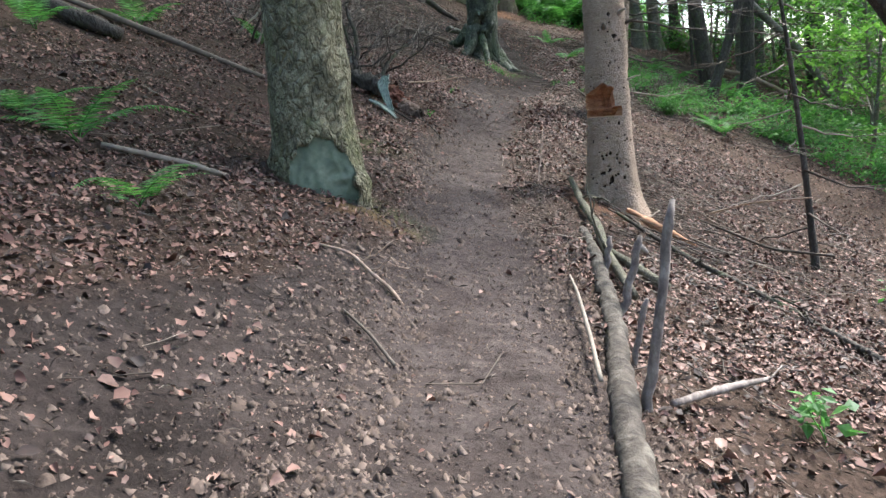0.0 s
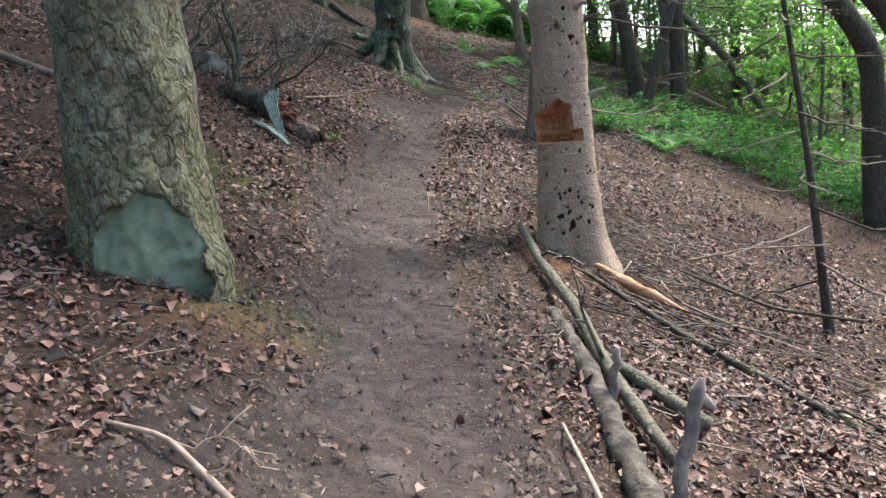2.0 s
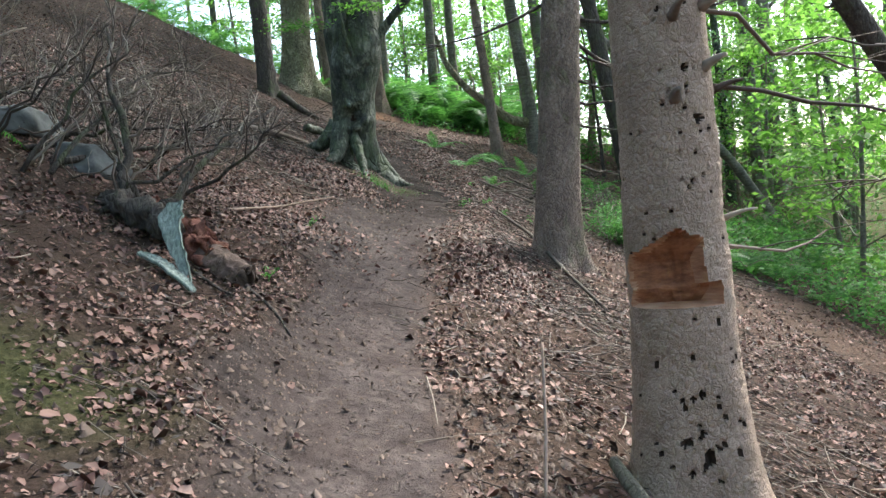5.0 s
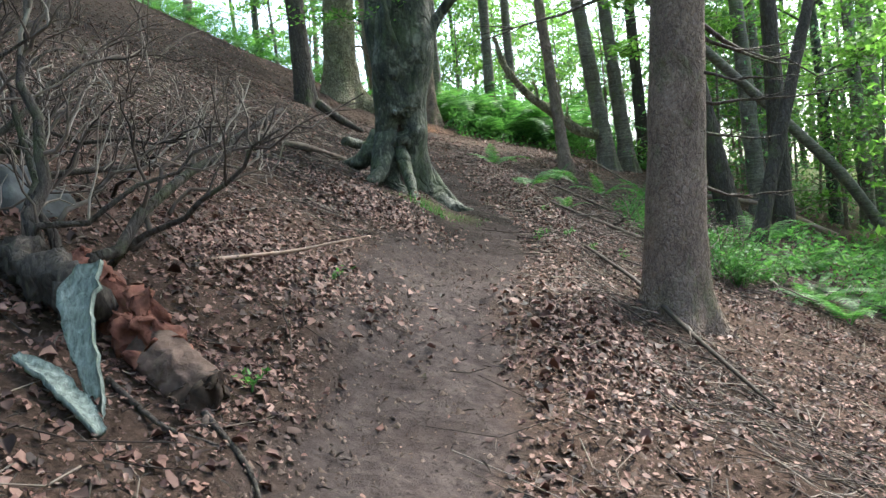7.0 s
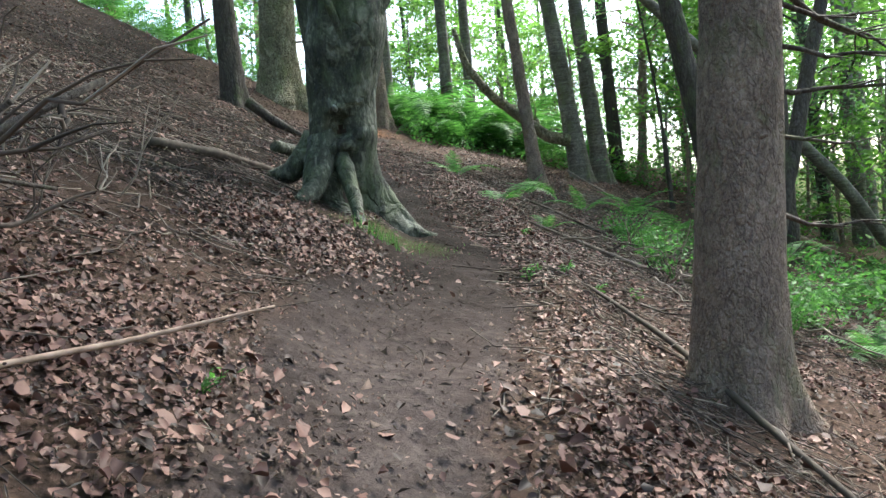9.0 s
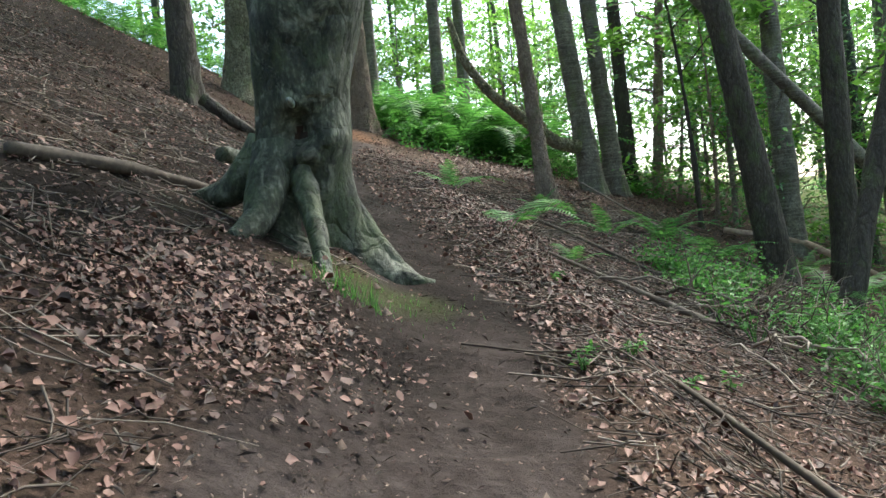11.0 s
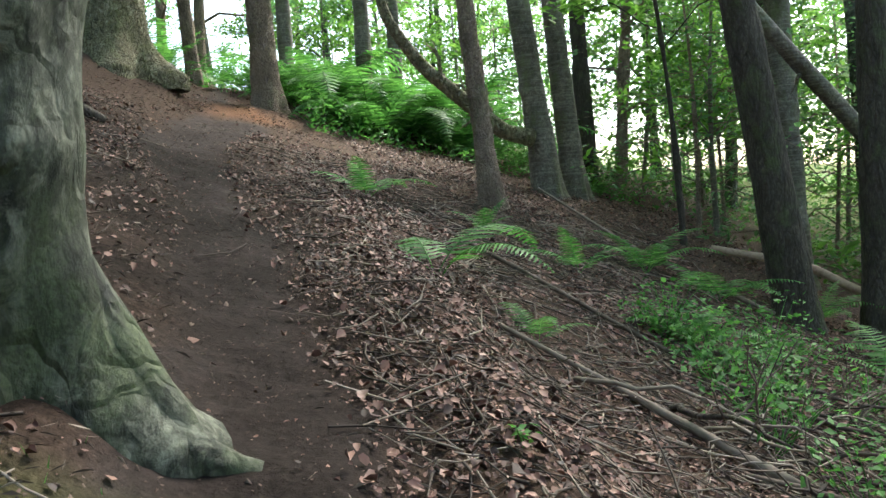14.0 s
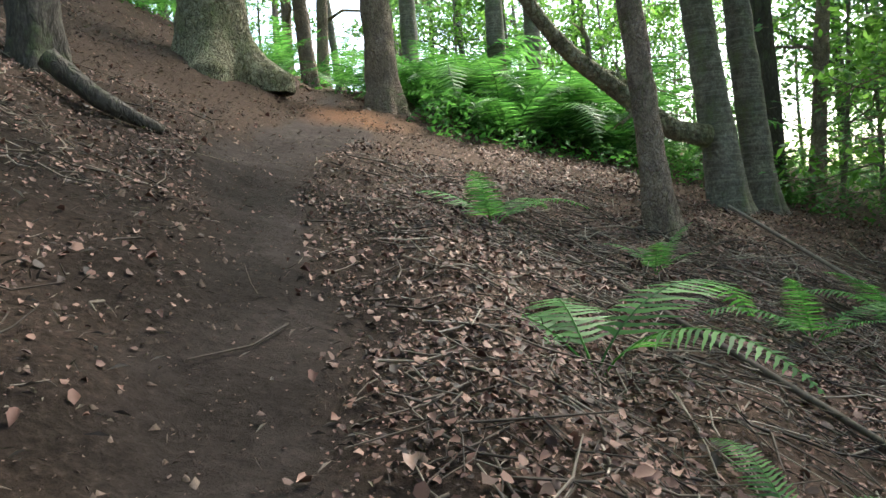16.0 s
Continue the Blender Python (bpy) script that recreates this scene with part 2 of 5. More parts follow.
def plain_mat(name, stops, scale=14.0, stretch=(1, 1, 1), rough=0.85, bump=0.5, depth=0.01, spec=0.25, vary=0.0, detail=7):
    """A grainy material; vary: how much each piece of the mesh differs in tone."""
    m, nt, p = base_mat(name, rough, spec)
    v = coords(nt, stretch)
    n1 = noise_of(nt, v, scale, detail, 0.65)
    if vary:
        geo = nt.nodes.new("ShaderNodeNewGeometry")
        oi = nt.nodes.new("ShaderNodeObjectInfo")
        rnd = math_node(nt, "FRACT", math_node(nt, "ADD", geo.outputs["Random Per Island"], oi.outputs["Random"]))
        fac = math_node(nt, "ADD", math_node(nt, "MULTIPLY", n1, 1 - vary), math_node(nt, "MULTIPLY", rnd, vary), True)
    else:
        fac = math_node(nt, "ADD", math_node(nt, "MULTIPLY", n1, 0.75), math_node(nt, "MULTIPLY", noise_of(nt, coords(nt), scale * 0.13, 3), 0.25))
    nt.links.new(ramp_of(nt, fac, stops), p.inputs["Base Color"])
    if bump:
        add_bump(nt, p, n1, bump, depth)
    return m


def leaf_mat(name, stops, glow=0.45, rough=0.5):
    """A living leaf: lets light through, each leaf a tone of its own."""
    m, nt, p = base_mat(name, rough, 0.3)
    geo = nt.nodes.new("ShaderNodeNewGeometry")
    oi = nt.nodes.new("ShaderNodeObjectInfo")
    rnd = math_node(nt, "FRACT", math_node(nt, "ADD", geo.outputs["Random Per Island"], oi.outputs["Random"]))
    patch = noise_of(nt, coords(nt), 0.7, 3)
    fac = math_node(nt, "ADD", math_node(nt, "MULTIPLY", rnd, 0.6), math_node(nt, "MULTIPLY", patch, 0.4))
    col = ramp_of(nt, fac, stops)
    nt.links.new(col, p.inputs["Base Color"])
    tr = nt.nodes.new("ShaderNodeBsdfTranslucent")
    nt.links.new(mixed(nt, 1.0, col, (0.85, 1.0, 0.6), "MULTIPLY"), tr.inputs["Color"])
    mx = nt.nodes.new("ShaderNodeMixShader")
    mx.inputs[0].default_value = glow
    nt.links.new(p.outputs[0], mx.inputs[1])
    nt.links.new(tr.outputs[0], mx.inputs[2])
    nt.links.new(mx.outputs[0], nt.nodes["Material Output"].inputs["Surface"])
    return m


def ground_mat():
    m, nt, p = base_mat("forest_earth", 0.95, 0.04)
    v = coords(nt)

    def attr(name):
        a = nt.nodes.new("ShaderNodeAttribute")
        a.attribute_name = name
        return a.outputs["Fac"]

    n1, n2, n3 = noise_of(nt, v, 6, 9, 0.68), noise_of(nt, v, 26, 10, 0.72), noise_of(nt, v, 1.1, 4)
    soil = ramp_of(nt, noise_of(nt, v, 12, 6, 0.6), ((0.28, (0.03, 0.023, 0.021)), (0.5, (0.075, 0.058, 0.053)), (0.72, (0.14, 0.11, 0.1))))
    soil = mixed(nt, math_node(nt, "MULTIPLY", n1, 0.6), soil, (0.074, 0.057, 0.051))
    damp = ramp_of(nt, noise_of(nt, v, 2.3, 6, 0.6), ((0.42, (0, 0, 0)), (0.62, (1, 1, 1))))
    soil = mixed(nt, math_node(nt, "MULTIPLY", damp, 0.55), soil, (0.042, 0.03, 0.026))
    # Dark moist earth with the wood's shade worked into the same tone.
    peat_shade = ramp_of(nt, n2, ((0.3, (0.006, 0.0045, 0.004)), (0.55, (0.016, 0.012, 0.0105)), (0.78, (0.045, 0.034, 0.029))))
    duff = ramp_of(nt, n2, ((0.25, (0.02, 0.014, 0.011)), (0.48, (0.075, 0.05, 0.038)), (0.66, (0.15, 0.095, 0.072)), (0.8, (0.25, 0.18, 0.14))))
    duff = mixed(nt, math_node(nt, "MULTIPLY", n3, 0.4), duff, (0.07, 0.045, 0.033))
    col = mixed(nt, attr("soil"), duff, soil)
    col = mixed(nt, math_node(nt, "MULTIPLY", attr("peat_shade"), 0.92), col, peat_shade)
    moss = ramp_of(nt, n2, ((0.3, (0.03, 0.045, 0.012)), (0.7, (0.11, 0.14, 0.035))))
    col = mixed(nt, math_node(nt, "MULTIPLY", attr("moss"), math_node(nt, "ADD", n1, 0.25, True)), col, moss)
    rust = ramp_of(nt, n2, ((0.3, (0.12, 0.05, 0.025)), (0.7, (0.33, 0.17, 0.095))))
    col = mixed(nt, math_node(nt, "MULTIPLY", attr("rust"), 0.85), col, rust)
    nt.links.new(col, p.inputs["Base Color"])
    h = math_node(nt, "ADD", n1, math_node(nt, "MULTIPLY", n2, 0.35))
    add_bump(nt, p, h, 0.8, 0.045)
    return m


EARTH = ground_mat()
BARK_OLD = bark_mat("mossy_bark", (0.08, 0.067, 0.043), (0.36, 0.315, 0.2), (0.62, 0.57, 0.4), (0.25, 0.255, 0.125), 0.3, 13, 0.7, 1.0, 0.09, 0.92, 0.0, 0.2, 0.45, 0.95, 0.6)
BARK_PALE = bark_mat("pale_spruce_bark", (0.16, 0.112, 0.08), (0.36, 0.255, 0.19), (0.52, 0.39, 0.3), (0.16, 0.17, 0.08), 0.1, 30, 0.9, 0.8, 0.012, 0.92, 0.12, 0.2, 0.35, 0.35, 0.3)
BARK_SPRUCE = bark_mat("scaly_spruce_bark", (0.06, 0.043, 0.034), (0.29, 0.21, 0.165), (0.5, 0.4, 0.32), (0.14, 0.15, 0.07), 0.25, 20, 0.6, 1.0, 0.03, 0.92, 0.0, 0.2, 0.4, 0.6, 0.35)
BARK_BEECH = bark_mat("beech_bark", (0.012, 0.013, 0.009), (0.062, 0.066, 0.043), (0.27, 0.27, 0.205), (0.06, 0.075, 0.032), 0.4, 5, 0.6, 0.8, 0.03, 0.72, 0.0, 0.3, 0.95, 0.25, 0.6)
BARK_DARK = bark_mat("dark_bark", (0.03, 0.024, 0.02), (0.075, 0.06, 0.05), (0.17, 0.145, 0.12), (0.08, 0.095, 0.04), 0.25, 10, 0.35, 0.8, 0.02, 0.85)
BARK_BIRCH = bark_mat("banded_cherry_bark", (0.055, 0.045, 0.036), (0.17, 0.145, 0.115), (0.42, 0.39, 0.33), (0.12, 0.14, 0.06), 0.3, 7, 0.8, 0.5, 0.015, 0.75, 0.22, 0.3, 0.5)
DEADWOOD = plain_mat("dead_wood", ((0.3, (0.06, 0.045, 0.035)), (0.55, (0.16, 0.125, 0.1)), (0.8, (0.33, 0.28, 0.23))), 16, (1, 1, 1), 0.85, 0.6, 0.008, 0.25, 0.55)
TWIG = plain_mat("twig_bark", ((0.2, (0.03, 0.022, 0.018)), (0.6, (0.1, 0.075, 0.06)), (0.9, (0.3, 0.245, 0.2))), 20, (1, 1, 1), 0.85, 0.3, 0.004, 0.25, 0.7)
LITTER = plain_mat("fallen_leaves", ((0.12, (0.02, 0.012, 0.01)), (0.36, (0.07, 0.033, 0.026)), (0.58, (0.135, 0.065, 0.049)), (0.82, (0.21, 0.115, 0.088)), (0.97, (0.32, 0.23, 0.195))), 40, (1, 1, 1), 0.65, 0.3, 0.004, 0.3, 0.75)
CRUMB = plain_mat("trodden_leaf_crumbs", ((0.15, (0.025, 0.017, 0.014)), (0.5, (0.075, 0.048, 0.039)), (0.8, (0.13, 0.085, 0.068)), (0.97, (0.3, 0.22, 0.18))), 40, (1, 1, 1), 0.8, 0.3, 0.004, 0.2, 0.8)
GREY_WOOD = plain_mat("silver_weathered_wood", ((0.3, (0.06, 0.07, 0.062)), (0.48, (0.2, 0.23, 0.2)), (0.7, (0.38, 0.42, 0.37))), 22, (2, 2, 0.5), 0.9, 0.9, 0.02)
GREEN = leaf_mat("beech_leaves", ((0.2, (0.07, 0.14, 0.03)), (0.5, (0.14, 0.27, 0.06)), (0.8, (0.26, 0.41, 0.12))), 0.62)
NEEDLE = leaf_mat("spruce_sprays", ((0.2, (0.06, 0.12, 0.06)), (0.5, (0.13, 0.235, 0.12)), (0.8, (0.22, 0.35, 0.19))), 0.6)
FERN = leaf_mat("fern_green", ((0.2, (0.045, 0.115, 0.032)), (0.5, (0.09, 0.215, 0.06)), (0.85, (0.18, 0.35, 0.11))), 0.6)


# ---------- ground ----------
def graded(lo, fine_lo, fine_hi, hi, step):
    """Grid lines, close together in the middle and ever wider outwards."""
    mid = np.arange(fine_lo, fine_hi + step, step)
    out = [mid]
    for edge, end, sign in ((fine_lo, lo, -1), (mid[-1], hi, 1)):
        line, s, v = [], step, edge
        while (v - end) * sign < 0:
            s = min(s * 1.14, 12.0)
            v = v + sign * s
            line.append(v)
        out.insert(0, np.array(line[::-1])) if sign < 0 else out.append(np.array(line))
    return np.concatenate(out)


def blob(x, y, cx, cy, rx, ry):
    return np.clip(1.3 - np.hypot((x - cx) / rx, (y - cy) / ry) + 0.35 * flat_noise(x, y, 0.4, 31), 0, 1)


def make_ground():
    xs, ys = graded(-220, -2.6, 4.6, 240, 0.045), graded(-180, 1.0, 25.0, 260, 0.05)
    gx, gy = np.meshgrid(xs, ys)
    z = ground_z(gx, gy)
    me = bpy.data.meshes.new("ground")
    nx, ny = len(xs), len(ys)
    verts = np.stack([gx.ravel(), gy.ravel(), z.ravel()], 1)
    i = (np.arange(ny - 1)[:, None] * nx + np.arange(nx - 1)[None]).ravel()
    faces = np.stack([i, i + 1, i + nx + 1, i + nx], 1)
    me.from_pydata(verts.tolist(), [], faces.tolist())
    x, y = verts[:, 0], verts[:, 1]
    d = x - trail_x(y)
    # Moist dark soil and painted shade together: far trail, edges, near ground, upper slope.
    wet_shade = np.clip(np.interp(y, (14.0, 17.0, 24, 27), (0, 1, 1, 0.4)) * np.clip((1.0 - d) / 0.6, 0.25, 1) * (0.85 + 0.3 * flat_noise(x, y, 0.6, 33)), 0, 1)
    wet_shade = np.maximum(wet_shade, 0.55 * np.clip(np.abs(d) - 0.25, 0, 0.5) * 2 * np.interp(y, (10, 14), (1, 0.4)))
    wet_shade = np.maximum(wet_shade, np.clip((-d - 0.55) / 0.6, 0, 1) * np.interp(y, (3.0, 5.5), (0.9, 0)) * (0.8 + 0.5 * flat_noise(x, y, 0.5, 35)))
    wet_shade = np.maximum(wet_shade, 0.4 * np.interp(y, (2.5, 5), (1, 0)))
    wet_shade = np.maximum(wet_shade, 0.85 * np.clip((-d - 2.2) / 2, 0, 1) * np.interp(y, (9, 13), (0.4, 1)))
    layers = {
        "soil": soil_mask(x, y),
        "peat_shade": np.clip(wet_shade, 0, 1),
        "moss": np.clip(0.45 * blob(x, y, 1.2, 18.0, 0.5, 0.35) + blob(x, y, -0.7, 6.55, 0.5, 0.35) * 0.5 + blob(x, y, -1.3, 9.3, 0.6, 0.5) * 0.5 + np.clip((d - 9) / 5, 0, 1) * 0.6 + np.clip((y - 33) / 4, 0, 1) * 0.6, 0, 1),
        "rust": np.clip(blob(x, y, 1.95, 29.2, 0.8, 0.9) * 0.75 + blob(x, y, -0.75, 6.3, 0.45, 0.3) * 0.3 + blob(x, y, 1.75, 9.0, 0.7, 0.45) * 0.5, 0, 1),
    }
    for name, val in layers.items():
        a = me.attributes.new(name, "FLOAT", "POINT")
        a.data.foreach_set("value", val.astype(np.float32))
    me.shade_smooth()
    ob = part("ground", me, EARTH, None)
    return tagged(ob, "leaf-strewn woodland hillside with a bare earth trail", "ground", kind="structure")


make_ground()


# ---------- trees ----------
def leaf_cards(b, centres, normals_tilt, size, rng, shape=0.5):
    """Small pointed leaves, each two bent halves, at the centres."""
    n = len(centres)
    yaw = rng.uniform(0, 2 * np.pi, n)
    tilt = rng.normal(0, normals_tilt, n)
    roll = rng.normal(0, normals_tilt, n)
    s = size * rng.uniform(0.6, 1.4, n)
    ax = np.stack([np.cos(yaw) * np.cos(tilt), np.sin(yaw) * np.cos(tilt), np.sin(tilt)], 1)
    side = np.stack([-np.sin(yaw) * np.cos(roll), np.cos(yaw) * np.cos(roll), np.sin(roll)], 1)
    up = np.cross(ax, side)
    L, W = ax * s[:, None], side * (s * shape * rng.uniform(0.75, 1.2, n))[:, None]
    fold = up * (s * rng.uniform(-0.05, 0.22, n))[:, None]
    v = np.stack([centres - L * 0.5, centres + W * 0.5 + fold, centres + L * 0.5 + fold * 0.4, centres - W * 0.5 + fold], 1)
    return b.add_many(v, [(0, 1, 2), (0, 2, 3)])


def trunk_mesh(height, r0, r1, lean=(0, 0), flare=0.5, flare_h=0.35, lobes=4, lobe=0.25, phase=0.0, sides=32, bump=0.03, bow=0.0, seed=0, below=0.5, flute=0.0, swell=(), rows=36):
    """An upright tapered stem with root flare, flutes, swellings (height, angle, size, amount) and uneven bark."""
    hs = np.concatenate([np.linspace(-below, 1.2, rows), np.linspace(1.3, min(4.5, height * 0.6), 30), np.linspace(min(4.9, height * 0.65), height, 12)])
    th = np.linspace(0, 2 * np.pi, sides, endpoint=False)
    H, T = np.meshgrid(hs, th, indexing="ij")
    k = np.clip(H / height, 0, 1)
    r = r0 + (r1 - r0) * k
    f = np.exp(-np.maximum(H, -0.25) / flare_h)
    r = r * (1 + flare * f * (1 + lobe * 2 * np.cos(lobes * T + phase) + lobe * np.cos((lobes + 1) * T + 1.7 * phase)))
    r = r * (1 + flute * (np.cos(3 * T + phase + 0.5 * H) + 0.6 * np.cos(5 * T - phase - 0.35 * H)) * np.exp(-np.maximum(H, 0) / 3.0))
    for h, a, size, amount in swell:
        da = (T - a + np.pi) % (2 * np.pi) - np.pi
        r = r + amount * np.exp(-((H - h) / size) ** 2 - (da * r0 / size) ** 2)
    P = np.stack([np.cos(T) * r, np.sin(T) * r, H], -1).reshape(-1, 3)
    w = vnoise(P / 0.35 + seed * 3.1, seed) * 0.6 + vnoise(P * [1, 1, 0.5] / 0.1 + seed, seed + 1) * 0.5
    rr = (1 + (bump * w / max(r0, 0.05)) * np.ones(len(P)))
    P[:, :2] *= rr[:, None]
    hh = P[:, 2]
    P[:, 0] += lean[0] * hh + bow * np.sin(np.clip(hh / height, 0, 1) * np.pi)
    P[:, 1] += lean[1] * hh
    n = len(hs)
    faces = [(i * sides + j, i * sides + (j + 1) % sides, (i + 1) * sides + (j + 1) % sides, (i + 1) * sides + j) for i in range(n - 1) for j in range(sides)]
    b = Build()
    b.add(P, faces + [tuple((n - 1) * sides + j for j in range(sides))])
    return b


def axis_at(h, lean, bow, height):
    return np.array([lean[0] * h + bow * math.sin(min(max(h / height, 0), 1) * math.pi), lean[1] * h, h])


def crown_parts(root, height, start, spread, n_limbs, leaves, leaf_size, material, bark, r0, lean, bow, seed, droop=0.0, tilt=0.5):
    """Limbs from the stem and the leaves that they carry."""
    rng = np.random.default_rng(seed)
    lb, cb = Build(), Build()
    centres = []
    for i in range(n_limbs):
        h = start + (height - start) * (i + rng.uniform(0, 0.8)) / n_limbs
        a = i * 2.4 + rng.uniform(-0.5, 0.5)
        ln = spread * (1.1 - 0.7 * (h - start) / (height - start + 0.01)) * rng.uniform(0.7, 1.2)
        o = axis_at(h, lean, bow, height)
        tip = o + np.array([math.cos(a) * ln, math.sin(a) * ln, ln * rng.uniform(0.15, 0.55) - droop * ln])
        pts = bent(o, tip, 0.12 * ln, 6, 0.05 * ln, seed * 50 + i)
        rad = r0 * 0.32 * (1 - 0.75 * h / height)
        tube(lb, pts, np.linspace(rad, 0.012, 6), 6)
        for j in range(3):
            q = pts[2 + j]
            a2 = a + rng.choice([-1, 1]) * rng.uniform(0.5, 1.1)
            l2 = ln * rng.uniform(0.3, 0.55)
            t2 = q + np.array([math.cos(a2) * l2, math.sin(a2) * l2, l2 * rng.uniform(-0.1, 0.4) - droop * l2])
            p2 = bent(q, t2, 0.03, 4, 0.03, seed * 90 + i * 4 + j)
            tube(lb, p2, np.linspace(rad * 0.4, 0.006, 4), 4, caps=False)
            centres.append(p2[1:])
        centres.append(pts[3:])
    part("branchwork", lb.mesh("branchwork"), bark, root)["kind"] = "stuff"
    c = np.concatenate(centres)
    pick = c[rng.integers(0, len(c), leaves)]
    spreadv = rng.normal(0, 1, (leaves, 3)) * [0.42, 0.42, 0.16] * max(0.5, spread / 2.6)
    leaf_cards(cb, pick + spreadv, tilt, leaf_size, rng)
    part("crown", cb.mesh("crown", False), material, root)["kind"] = "stuff"


def tree(name, label, x, y, diam, height, bark, lean=(0, 0), crown=None, category="tree", group="", top=0.25, **kw):
    bow = kw.get("bow", 0.0)
    root = thing(name, (x, y, gz(x, y) - 0.02), label, category, group)
    seed = int(abs(x * 13 + y * 7)) + 1
    r0 = diam / 2
    kw.setdefault("seed", seed)
    part("trunk", trunk_mesh(height, r0, r0 * top, lean, **kw).mesh("trunk"), bark, root)
    if crown:
        start, spread, limbs, leaves, size, mat = crown
        crown_parts(root, height, start, spread, limbs, leaves, size, mat, bark, r0, lean, bow, seed, 0.25 if mat is NEEDLE else 0.0, 0.35)
    return root


def dead_branches(root, spots, material, seed, length=1.2, r=0.014, lean=(0.0, 0.0)):
    """Bare side branches on a stem: (height, angle in degrees, length factor, radius at the stem)."""
    rng = np.random.default_rng(seed)
    for h, a, k, at in spots:
        b = Build()
        a = radians(a)
        o = np.array([math.cos(a) * at * 0.7 + lean[0] * h, math.sin(a) * at * 0.7 + lean[1] * h, h])
        ln = length * k
        tip = o + np.array([math.cos(a) * ln, math.sin(a) * ln, ln * rng.uniform(-0.3, 0.05)])
        pts = bent(o, tip, -0.06 * ln, 7, 0.02 * ln, int(h * 100 + a * 10))
        tube(b, pts, np.linspace(r * (0.6 + 0.5 * min(k, 1.5)), 0.003, 7), 6, 0.15)
        for j in range(2 + int(3 * k)):
            q = pts[rng.integers(2, 6)]
            a2 = a + rng.choice([-1, 1]) * rng.uniform(0.4, 1.0)
            l2 = ln * rng.uniform(0.2, 0.45)
            tube(b, bent(q, q + np.array([math.cos(a2) * l2, math.sin(a2) * l2, rng.uniform(-0.35, 0.15) * l2]), 0, 4, 0.015 * l2, j), np.linspace(r * 0.4, 0.002, 4), 4, caps=False)
        part("dead_branch", b.mesh("dead_branch"), material, root)


def sawn_spruce():
    x0, y0, lean, height = -1.195, 6.87, (-0.008, 0.0), 15
    root = thing("old_spruce", (x0, y0, gz(x0, y0) - 0.02), "massive mossy old spruce with a sawn-off root flare", "tree")
    b = trunk_mesh(height, 0.375, 0.1, lean, flare=0.07, flare_h=0.25, lobes=3, lobe=0.3, phase=2.2, sides=220, bump=0.045, seed=3, rows=110, swell=((0.05, -1.38, 0.32, 0.16), (0.0, 2.6, 0.25, 0.12), (0.0, -0.5, 0.12, 0.06)))
    P, F = b.v[0], b.f[0]
    # the root sawn off flush towards the trail
    n = np.array(unit((0.19, -0.98, 0.05)))
    across = P[:, 0] * 0.98 + P[:, 1] * 0.19
    over = P @ n - 0.385 - 0.006 * vnoise(P / 0.07, 2)
    cut = (over > 0) & ((across / 0.3) ** 2 + ((P[:, 2] - 0.02) / 0.37) ** 2 < 1 + 0.25 * vnoise(P / 0.09, 8))
    P[cut] -= n * (over[cut] + 0.012 * vnoise(P[cut] / 0.05, 12))[:, None]
    for flat, name, mat, label in ((False, "trunk", BARK_OLD, ""), (True, "sawn_root", CUT_FACE, "smooth sawn root face, grey-green with algae")):
        f = np.array([q for q in F if len(q) == 4 and (sum(cut[i] for i in q) >= 3) == flat])
        used, inv = np.unique(f, return_inverse=True)
        c = Build()
        c.add(P[used], inv.reshape(f.shape).tolist())
        part(name, c.mesh(name), mat, root, label)
    crown_parts(root, height, 6, 3.8, 16, 9000, 0.19, NEEDLE, BARK_OLD, 0.37, lean, 0, 51, 0.25, 0.35)


CUT_FACE = plain_mat("mossy_sawn_face", ((0.3, (0.06, 0.07, 0.05)), (0.55, (0.14, 0.16, 0.115)), (0.8, (0.28, 0.29, 0.21))), 7, (1, 1, 1), 0.9, 0.5, 0.012)
sawn_spruce()
tree_e = tree("scaly_spruce", "upright spruce with scaly grey-brown bark", 3.0, 15.05, 0.56, 15, BARK_SPRUCE, (0.1, 0.0), (6.5, 3.6, 16, 9000, 0.2, NEEDLE),
              flare=0.32, flare_h=0.3, lobes=4, lobe=0.2, phase=1.0, sides=48, bump=0.012)
dead_branches(tree_e, [(2.6, 10, 1.0, 0.25), (2.95, -15, 1.5, 0.24), (1.95, -5, 0.9, 0.26), (1.72, 15, 0.8, 0.26), (3.2, 170, 1.3, 0.24), (3.3, -30, 1.8, 0.24), (2.2, -40, 0.7, 0.25), (2.75, 25, 1.6, 0.25), (1.2, 5, 0.8, 0.27), (3.4, 5, 1.7, 0.24)], BARK_DARK, 3, 1.3, 0.02, (0.1, 0.0))

tree_d = tree("dark_beech", "slim dark beech on the upper slope", -0.72, 25.5, 0.44, 14, BARK_DARK, (-0.02, 0), (5, 3.25, 10, 2600, 0.2, GREEN), flare=0.25)
tree("great_beech", "thick old beech standing on the slope above", 0.0, 29.7, 0.95, 18, BARK_OLD, (0.06, 0), (6, 4.25, 12, 2600, 0.2, GREEN), flare=0.4, lobe=0.3)
tree("bare_pine", "straight pine beside the bend of the trail", 2.45, 30.5, 0.5, 16, BARK_SPRUCE, (-0.012, 0), (6, 3.25, 12, 2400, 0.2, NEEDLE), flare=0.3)
tree("slender_larch", "slender rough-barked larch below the trail", 4.96, 25.5, 0.28, 13, BARK_SPRUCE, (-0.075, 0), (4.2, 2.5, 12, 1800, 0.18, NEEDLE), flare=0.3)
